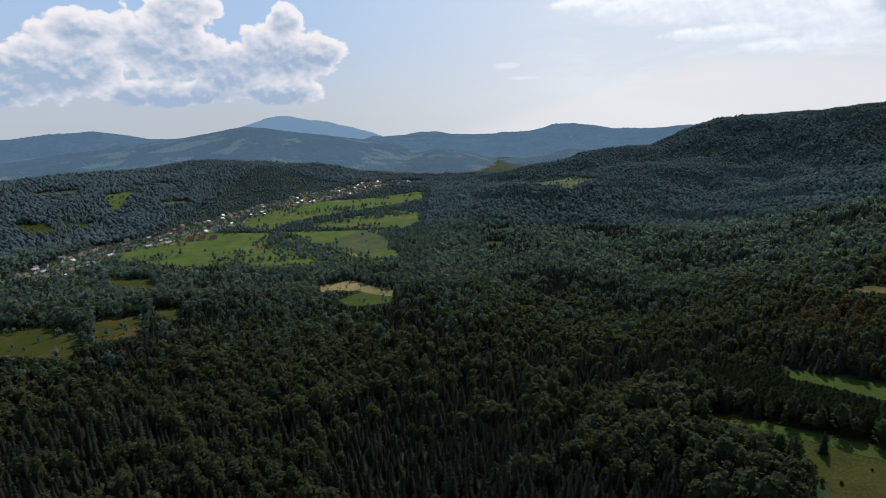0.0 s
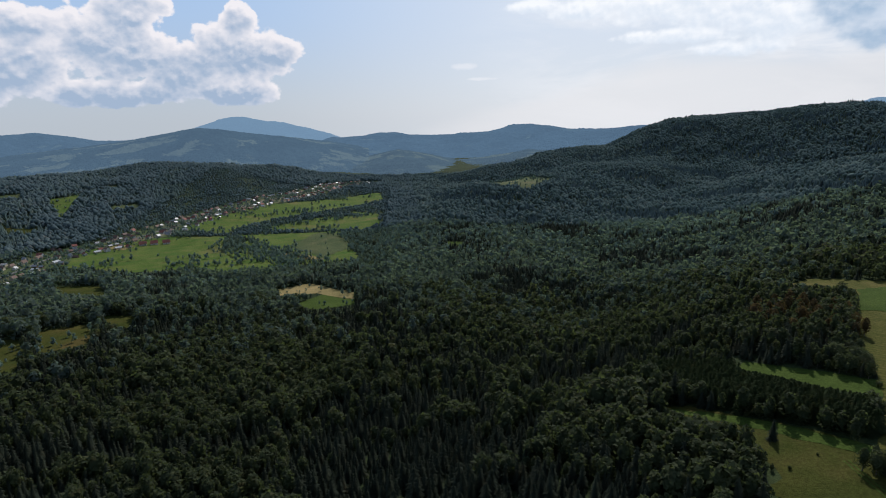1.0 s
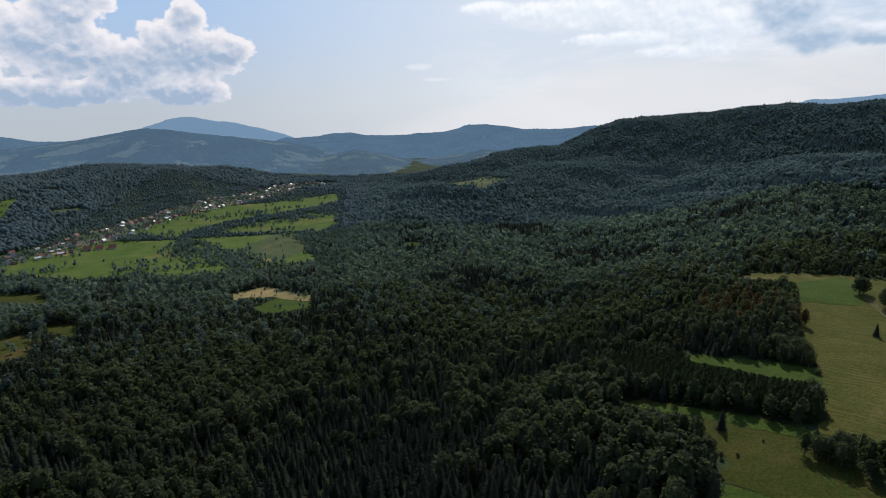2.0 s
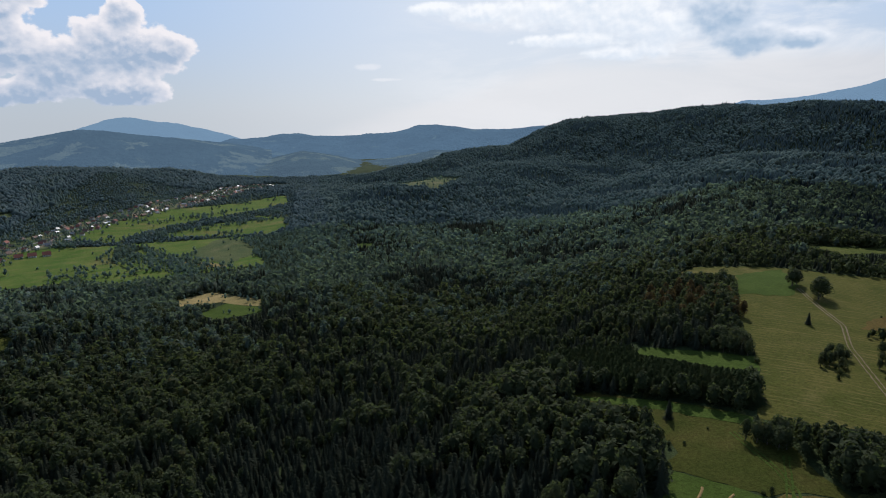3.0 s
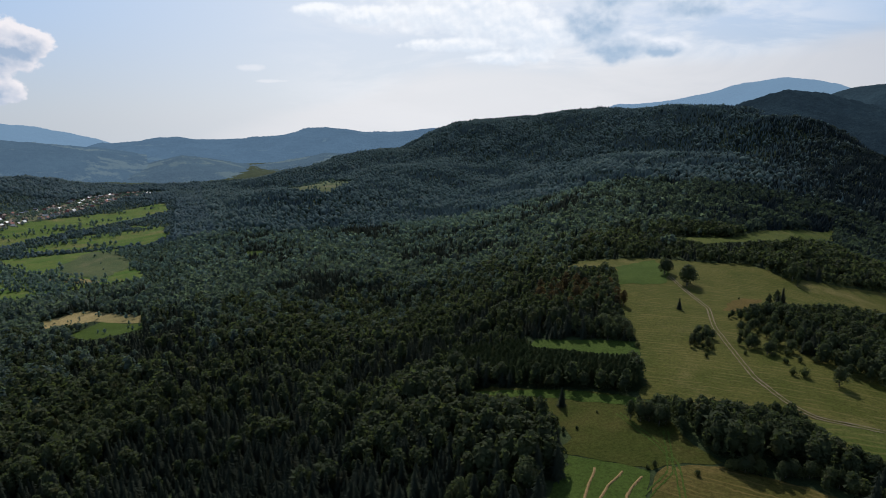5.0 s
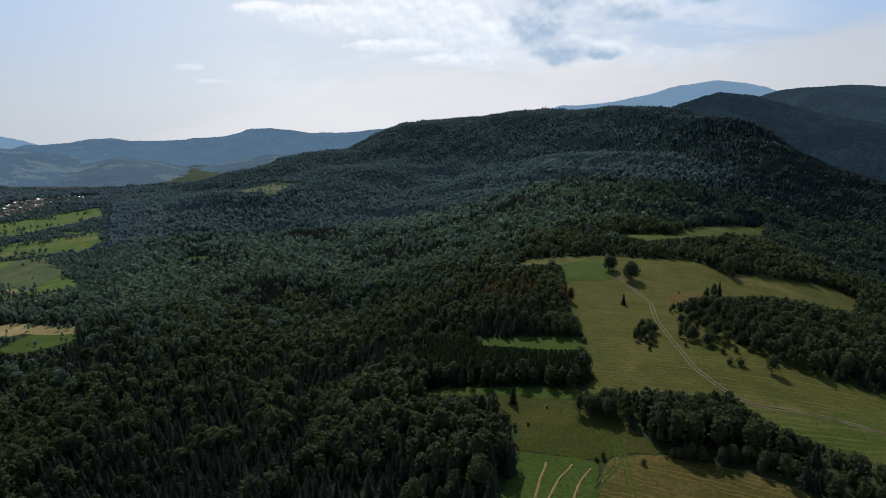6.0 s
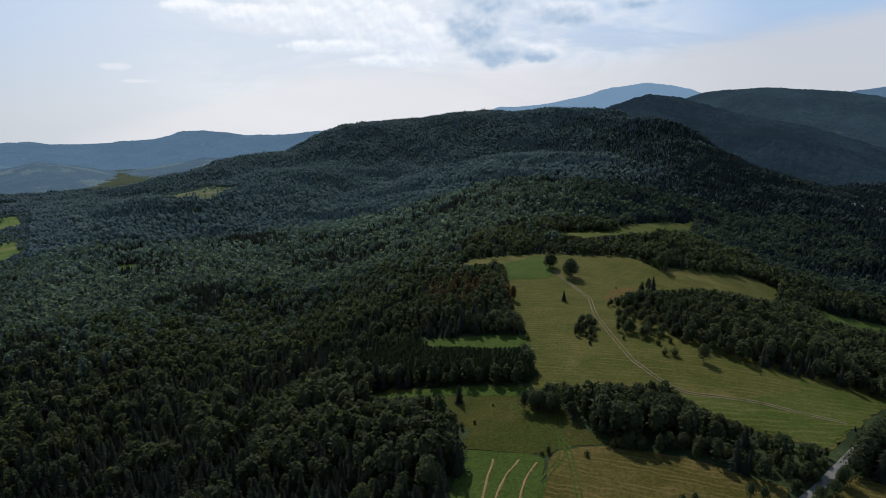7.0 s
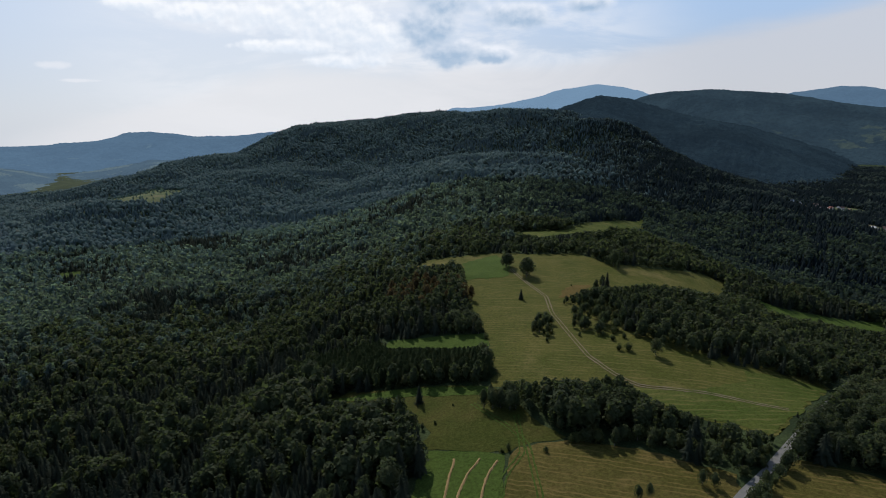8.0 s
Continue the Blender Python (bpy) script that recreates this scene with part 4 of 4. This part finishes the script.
# ---- far ranges ----
def mountain_range(name, reach, profile, mat, label, depth=900.0, seed=1, swell=1.0):
    """A range whose crest, seen from the camera, follows (bearing, height in degrees); it falls off to both sides."""
    prof = np.array(profile)
    az = np.arange(prof[0, 0], prof[-1, 0] + 0.01, 0.14)
    el = np.interp(az, prof[:, 0], prof[:, 1])
    kern = np.hanning(9)
    el = np.convolve(np.pad(el, 4, "edge"), kern / kern.sum(), "valid")
    crest = CAMERA_Z + reach * np.tan(np.radians(el))
    rows = []
    rough = np.random.RandomState(seed + 9)
    for s in np.linspace(-1, 0.3, 100):
        r = reach + s * depth
        x, y = r * np.sin(np.radians(az)), r * np.cos(np.radians(az))
        shape = 0.5 + 0.5 * math.cos(math.pi * min(1, abs(s) ** swell))
        z = VALLEY - 12 + (crest - VALLEY + 12) * shape
        away = min(1, abs(s) * (4 if swell == 1 else 1.6))
        z = z + away * shape * (0.13 * (crest - VALLEY) * waves(x, y, 420, seed) + 9 * waves(x, y, 130, seed + 1))
        z = z + 1.2 * waves(x, y, 33, seed + 2) + rough.uniform(-2.6, 2.6, len(az)) * min(1, 0.35 + abs(s) * 4)
        rows.append(np.stack([x, y, z], -1))
    ob = sheet(name, np.stack(rows, 0).reshape(-1, 3), grid_faces(100, len(az))[:, ::-1], mat)
    return tagged(ob, label, "mountain", kind="structure")


# Each range carries its own haze as an emission colour.
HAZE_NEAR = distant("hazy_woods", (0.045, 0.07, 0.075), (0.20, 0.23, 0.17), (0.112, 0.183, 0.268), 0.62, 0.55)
# The next two are darkened, painting cloud shade onto the eastern ranges.
SHADE_TINT_HILL = distant("shade_tint_hill_woods", (0.020, 0.033, 0.038), (0.06, 0.075, 0.055), (0.028, 0.048, 0.070), 0.34, 0.66)
DEEP = distant("hazed_wooded_ridge", (0.028, 0.045, 0.05), (0.09, 0.11, 0.07), (0.042, 0.070, 0.098), 0.42, 0.60)
HAZE_MID = distant("haze_blue_woods", (0.05, 0.08, 0.10), (0.13, 0.17, 0.14), (0.135, 0.225, 0.335), 0.6, 0.6)
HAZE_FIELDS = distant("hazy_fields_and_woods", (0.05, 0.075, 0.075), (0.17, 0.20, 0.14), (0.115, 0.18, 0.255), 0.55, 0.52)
HAZE_FAR = distant("haze_blue_slopes", (0.05, 0.09, 0.12), (0.10, 0.15, 0.15), (0.215, 0.335, 0.475), 0.8, 0.9)

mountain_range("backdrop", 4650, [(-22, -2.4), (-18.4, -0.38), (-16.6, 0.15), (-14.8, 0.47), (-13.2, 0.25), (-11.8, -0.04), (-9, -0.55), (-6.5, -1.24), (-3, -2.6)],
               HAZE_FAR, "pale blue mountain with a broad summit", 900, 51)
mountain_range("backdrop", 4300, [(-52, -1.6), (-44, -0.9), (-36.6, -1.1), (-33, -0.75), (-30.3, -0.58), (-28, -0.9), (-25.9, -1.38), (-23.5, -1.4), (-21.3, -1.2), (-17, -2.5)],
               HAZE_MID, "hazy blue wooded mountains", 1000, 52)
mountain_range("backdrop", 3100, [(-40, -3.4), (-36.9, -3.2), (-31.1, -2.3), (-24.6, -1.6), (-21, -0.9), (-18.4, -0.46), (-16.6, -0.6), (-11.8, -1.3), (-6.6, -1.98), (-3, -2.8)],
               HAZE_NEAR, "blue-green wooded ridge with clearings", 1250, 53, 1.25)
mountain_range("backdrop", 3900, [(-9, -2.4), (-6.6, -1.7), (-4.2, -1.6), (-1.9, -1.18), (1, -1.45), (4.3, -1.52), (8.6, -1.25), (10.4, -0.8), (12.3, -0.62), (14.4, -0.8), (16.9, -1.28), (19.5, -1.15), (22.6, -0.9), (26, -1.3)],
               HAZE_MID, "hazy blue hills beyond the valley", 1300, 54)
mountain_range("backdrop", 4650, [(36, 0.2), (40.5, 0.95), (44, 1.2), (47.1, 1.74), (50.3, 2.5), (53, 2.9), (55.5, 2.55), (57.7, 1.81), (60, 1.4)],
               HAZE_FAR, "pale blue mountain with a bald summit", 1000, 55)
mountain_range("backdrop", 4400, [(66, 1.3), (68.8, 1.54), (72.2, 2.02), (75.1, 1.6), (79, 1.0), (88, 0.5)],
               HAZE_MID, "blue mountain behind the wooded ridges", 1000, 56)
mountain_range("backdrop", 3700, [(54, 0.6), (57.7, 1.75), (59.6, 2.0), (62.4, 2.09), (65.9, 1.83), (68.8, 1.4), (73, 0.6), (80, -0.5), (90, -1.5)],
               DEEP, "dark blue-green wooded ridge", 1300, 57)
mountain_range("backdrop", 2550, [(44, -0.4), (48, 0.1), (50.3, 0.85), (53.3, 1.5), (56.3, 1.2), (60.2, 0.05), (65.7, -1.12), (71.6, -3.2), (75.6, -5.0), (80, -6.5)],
               SHADE_TINT_HILL, "dark wooded hill behind the saddle", 1200, 58, 1.7)
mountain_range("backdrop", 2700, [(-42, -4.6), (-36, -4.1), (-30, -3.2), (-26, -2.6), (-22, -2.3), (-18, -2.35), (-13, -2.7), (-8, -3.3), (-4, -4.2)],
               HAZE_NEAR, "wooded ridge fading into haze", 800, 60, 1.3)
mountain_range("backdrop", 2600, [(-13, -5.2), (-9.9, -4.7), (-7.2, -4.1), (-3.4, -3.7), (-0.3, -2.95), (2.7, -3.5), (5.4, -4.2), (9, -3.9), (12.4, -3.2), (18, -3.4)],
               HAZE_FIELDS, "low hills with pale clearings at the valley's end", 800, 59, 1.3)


# ---- the villages ----
def box(bm, x0, x1, y0, y1, z0, z1):
    v = [bm.verts.new(p) for p in ((x0, y0, z0), (x1, y0, z0), (x1, y1, z0), (x0, y1, z0), (x0, y0, z1), (x1, y0, z1), (x1, y1, z1), (x0, y1, z1))]
    for q in ((0, 3, 2, 1), (4, 5, 6, 7), (0, 1, 5, 4), (1, 2, 6, 5), (2, 3, 7, 6), (3, 0, 4, 7)):
        bm.faces.new([v[i] for i in q])


def house_model(length, depth, eaves, ridge, wall_mat, roof_mat, label, name="house", barn=False):
    """A house: gabled walls, a roof with eaves, chimney, door and windows."""
    base = new(name)
    x, y = length / 2, depth / 2
    bm = bmesh.new()
    v = [bm.verts.new(p) for p in ((-x, -y, -1), (x, -y, -1), (x, y, -1), (-x, y, -1), (-x, -y, eaves), (x, -y, eaves), (x, y, eaves), (-x, y, eaves),
                                   (-x, 0, ridge - 0.25), (x, 0, ridge - 0.25))]
    for q in ((0, 1, 5, 4), (2, 3, 7, 6), (1, 2, 6, 9, 5), (3, 0, 4, 8, 7), (0, 3, 2, 1), (4, 5, 9, 8), (6, 7, 8, 9)):
        bm.faces.new([v[i] for i in q])
    part("wall", bm, wall_mat, base)
    bm = bmesh.new()
    over, drop = 0.6, 0.6 * (ridge - eaves) / y
    for side in (-1, 1):
        outer = [(-x - over, side * (y + over), eaves - drop), (x + over, side * (y + over), eaves - drop), (x + over, 0, ridge), (-x - over, 0, ridge)]
        top = [bm.verts.new(p) for p in outer]
        low = [bm.verts.new((p[0], p[1], p[2] - 0.22)) for p in outer]
        bm.faces.new(top)
        bm.faces.new(low[::-1])
        for i in range(4):
            bm.faces.new((top[i], low[i], low[(i + 1) % 4], top[(i + 1) % 4]))
    bmesh.ops.recalc_face_normals(bm, faces=bm.faces[:])
    roof = part("roof", bm, roof_mat, base)
    if not barn:
        bm = bmesh.new()
        box(bm, x * 0.3, x * 0.3 + 0.7, -0.35, 0.35, ridge - 1.2, ridge + 0.9)
        part("chimney", bm, BRICK, roof)
    spots = [(-x * 0.6, -1), (x * 0.55, -1), (-x * 0.6, 1), (0.0, 1), (x * 0.55, 1)]
    for wx, side in spots[:2] if barn else spots:
        bm = bmesh.new()
        box(bm, wx - 0.55, wx + 0.55, side * (y + 0.02) - 0.04, side * (y + 0.02) + 0.04, eaves * 0.4, eaves * 0.4 + 1.3)
        part("window", bm, PANE, base)
    bm = bmesh.new()
    box(bm, -0.5, 0.5, -y - 0.07, -y + 0.03, -0.2, 2.05)
    part("door", bm, BARK, base)
    return tagged(base, label, "barn" if barn else "house", "houses of the village")


BRICK = plain("chimney_brick", (0.22, 0.12, 0.09), (0.34, 0.2, 0.15), 4.0)
PANE = plain("window_pane", (0.03, 0.035, 0.04), (0.06, 0.065, 0.07), 1.0, 0.15)
WHITE_WALL = plain("white_plaster", (0.42, 0.40, 0.37), (0.62, 0.60, 0.56), 0.6)
CREAM_WALL = plain("cream_plaster", (0.45, 0.38, 0.27), (0.62, 0.54, 0.40), 0.6)
WOOD_WALL = plain("dark_boards", (0.10, 0.07, 0.05), (0.20, 0.14, 0.10), 1.5)
RED_ROOF = plain("red_tiles", (0.20, 0.065, 0.05), (0.30, 0.12, 0.09), 1.2)
BROWN_ROOF = plain("brown_tiles", (0.12, 0.075, 0.06), (0.22, 0.14, 0.11), 1.2)
GREY_ROOF = plain("grey_sheet_roof", (0.22, 0.22, 0.23), (0.38, 0.38, 0.39), 1.0, 0.45)
PALE_ROOF = plain("pale_metal_roof", (0.34, 0.34, 0.35), (0.50, 0.50, 0.52), 1.0, 0.35)
MODELS = [
    house_model(11, 8.5, 3.2, 7.2, WHITE_WALL, RED_ROOF, "white plastered house with a red tiled roof"),
    house_model(12, 9, 3.4, 7.6, CREAM_WALL, BROWN_ROOF, "cream house with a steep brown roof"),
    house_model(10, 8, 3.0, 6.8, WHITE_WALL, GREY_ROOF, "white house with a grey sheet roof"),
    house_model(13, 7.5, 2.9, 6.2, WOOD_WALL, BROWN_ROOF, "dark wooden farmhouse with a brown roof"),
    house_model(9, 6.5, 2.8, 5.4, WOOD_WALL, GREY_ROOF, "weathered wooden barn with a grey roof", "barn", True),
    house_model(14, 9, 3.2, 5.6, CREAM_WALL, PALE_ROOF, "low farm building with a pale metal roof", "barn", True),
    house_model(10.5, 9, 5.6, 9.0, WHITE_WALL, BROWN_ROOF, "tall white house with a brown roof"),
]
fresh = [True] * len(MODELS)


def build_house(i, x, y, turn, size=1.0, label=""):
    m = Matrix.LocRotScale((x, y, float(ground_height(x, y)) + 0.5), Euler((0, 0, radians(turn))), (size, size, size))
    if fresh[i]:
        MODELS[i].matrix_basis, fresh[i] = m, False
        ob = MODELS[i]
    else:
        ob = copy_thing(MODELS[i], m @ Matrix.Diagonal((*(1 / k for k in MODELS[i].scale), 1)))
    return tagged(ob, label) if label else ob


rng = np.random.RandomState(5)
street = np.array(VILLAGE_STREET, float)
tagged(ribbon("village_ground", VILLAGE_STREET, 62, GARDEN, 0.35, 6.0, 12.0), "gardens and yards along the village street", "ground", kind="structure")
tagged(ribbon("street", VILLAGE_STREET, 5.0, TARMAC, 0.7, 0.1, 12.0), "pale village street", "road", kind="structure")
s = np.concatenate([[0], np.cumsum(np.hypot(*np.diff(street, axis=0).T))])
taken = []
for k in range(900):
    at = rng.uniform(0, s[-1])
    side = rng.choice([-1, 1]) * rng.uniform(8, 36)
    x, y = np.interp(at, s, street[:, 0]), np.interp(at, s, street[:, 1])
    i = min(np.searchsorted(s, at), len(street) - 1)
    dx, dy = street[i] - street[i - 1]
    n = math.hypot(dx, dy)
    x, y = x - dy / n * side, y + dx / n * side
    if min([math.hypot(x - a, y - b) for a, b in taken] or [99]) < 9.5 or len(taken) > 230:
        continue
    taken.append((x, y))
    build_house(rng.choice(len(MODELS), p=(0.2, 0.17, 0.13, 0.15, 0.14, 0.1, 0.11)), x, y, math.degrees(math.atan2(dy, dx)) + rng.choice([0, 90]) + rng.uniform(-8, 8), rng.uniform(0.52, 0.74))
for x, y, turn in ((-398, 905, 20), (-384, 912, 20), (-368, 918, 20)):
    build_house(0, x, y, turn, 0.9, "long building with a bright red roof by the pasture")
for line, count in ((EAST_VILLAGE, 16), (EAST_FARM, 5)):
    for k in range(count):
        (ax, ay), (bx, by) = line[0], line[-1]
        u = (k + 0.5) / count
        build_house(rng.randint(len(MODELS)), ax + u * (bx - ax) + rng.uniform(-8, 8), ay + u * (by - ay) + rng.uniform(-28, 28), rng.uniform(0, 180), 0.75)
tagged(ribbon("village_ground", [(1100, 405), (1128, 400), (1210, 382), (1294, 380), (1330, 380)], 46, GARDEN, 0.35, 6.0, 12.0), "gardens and yards of the far village", "ground", kind="structure")
tagged(ribbon("village_ground", [(1085, 280), (1055, 262), (1000, 225)], 40, GARDEN, 0.35, 6.0, 12.0), "yards round the farmsteads", "ground", kind="structure")

# garden trees among the houses, and bushes over the pastures
x, y, h = [], [], []
for k in range(1700):
    at = rng.uniform(0, s[-1])
    px, py = np.interp(at, s, street[:, 0]) + rng.normal() * 22, np.interp(at, s, street[:, 1]) + rng.normal() * 10
    if min(math.hypot(px - a, py - b) for a, b in taken) > 6.5:
        x.append(px), y.append(py), h.append(rng.uniform(3, 6.5))
for k in range(3600):
    px, py = rng.uniform(-470, -40), rng.uniform(745, 1540)
    lines = math.sin(px * 0.008 - py * 0.034) + 0.6 * math.sin(px * 0.05 + py * 0.02)
    if lines > 1.15 or rng.uniform() < 0.035:
        x.append(px), y.append(py), h.append(rng.uniform(3.0, 9.0))
for o, n in ((FIELDS[8][4], 26), (FIELDS[9][4], 10), (FIELDS[12][4], 14), (FIELDS[13][4], 6), (FIELDS[21][4], 170), (FIELDS[18][4], 20), (FIELDS[19][4], 14)):
    px, py = fill(o, 6.0, rng)
    for i in rng.permutation(len(px))[:n]:
        x.append(px[i]), y.append(py[i]), h.append(rng.uniform(2.5, 8))
HEDGEROWS = (([(-302, 1108), (-215, 1204), (-118, 1305)], 7, 1), ([(-364, 962), (-303, 1016), (-232, 1055), (-156, 1110), (-60, 1162)], 9, 2),
             ([(-278, 920), (-226, 864), (-181, 811), (-140, 759)], 20, 7), ([(-196, 883), (-115, 800)], 8, 2), ([(-320, 794), (-260, 782), (-208, 792)], 5, 1),
             ([(-240, 1090), (-150, 1160), (-90, 1240)], 5, 1), ([(-130, 1010), (-90, 940), (-70, 870)], 6, 1))
for line, spread, thick in HEDGEROWS:
    line = np.array(line, float)
    along = np.concatenate([[0], np.cumsum(np.hypot(*np.diff(line, axis=0).T))])
    for k in range(int(along[-1] * 0.2 * thick)):
        at = rng.uniform(0, along[-1])
        x.append(np.interp(at, along, line[:, 0]) + rng.normal() * spread)
        y.append(np.interp(at, along, line[:, 1]) + rng.normal() * spread)
        h.append(rng.uniform(4.0, 9.0))
x, y, h = map(np.array, (x, y, h))
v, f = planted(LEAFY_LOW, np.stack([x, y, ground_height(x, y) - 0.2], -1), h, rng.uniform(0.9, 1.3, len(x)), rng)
# These bushes wear the haze-tinted leaf colour as well.
tagged(sheet("field_bushes", v, f, HAZED_HILL_WOOD), "scattered bushes and hedgerow trees over gardens and pastures", "bushes", kind="stuff")


# ---- hay windrows on the green plot ----
def windrow(line, width, height, seed):
    """A long low heap of raked hay."""
    rng = np.random.RandomState(seed)
    pts = np.array(line, float)
    d = np.concatenate([[0], np.cumsum(np.hypot(*np.diff(pts, axis=0).T))])
    at = np.arange(0, d[-1], 0.35)
    cx, cy = np.interp(at, d, pts[:, 0]), np.interp(at, d, pts[:, 1])
    cx, cy = cx + 0.35 * np.sin(at * 0.5 + seed), cy + 0.35 * np.cos(at * 0.37 + seed)
    tx, ty = np.gradient(cx), np.gradient(cy)
    n = np.hypot(tx, ty)
    rows = []
    for u, lift in ((-1, 0), (-0.6, 0.7), (0, 1), (0.6, 0.7), (1, 0)):
        w = u * width / 2 * rng.uniform(0.55, 1.3, len(at))
        px, py = cx - ty / n * w, cy + tx / n * w
        rows.append(np.stack([px, py, ground_height(px, py) + 0.1 + lift * height * rng.uniform(0.5, 1.3, len(at))], -1))
    return tagged(sheet("hay_windrow", np.stack(rows, 1).reshape(-1, 3), grid_faces(len(at), 5), HAY), "raked row of dry hay on the green plot", "hay", "rows of raked hay")


for k, line in enumerate(([(112, 137), (104, 130), (90, 117)], [(118, 131), (110, 127.5), (101, 122), (84, 107)], [(121.5, 126), (112, 121), (105, 116), (88, 100)])):
    windrow(line, 0.95, 0.4, k + 1)
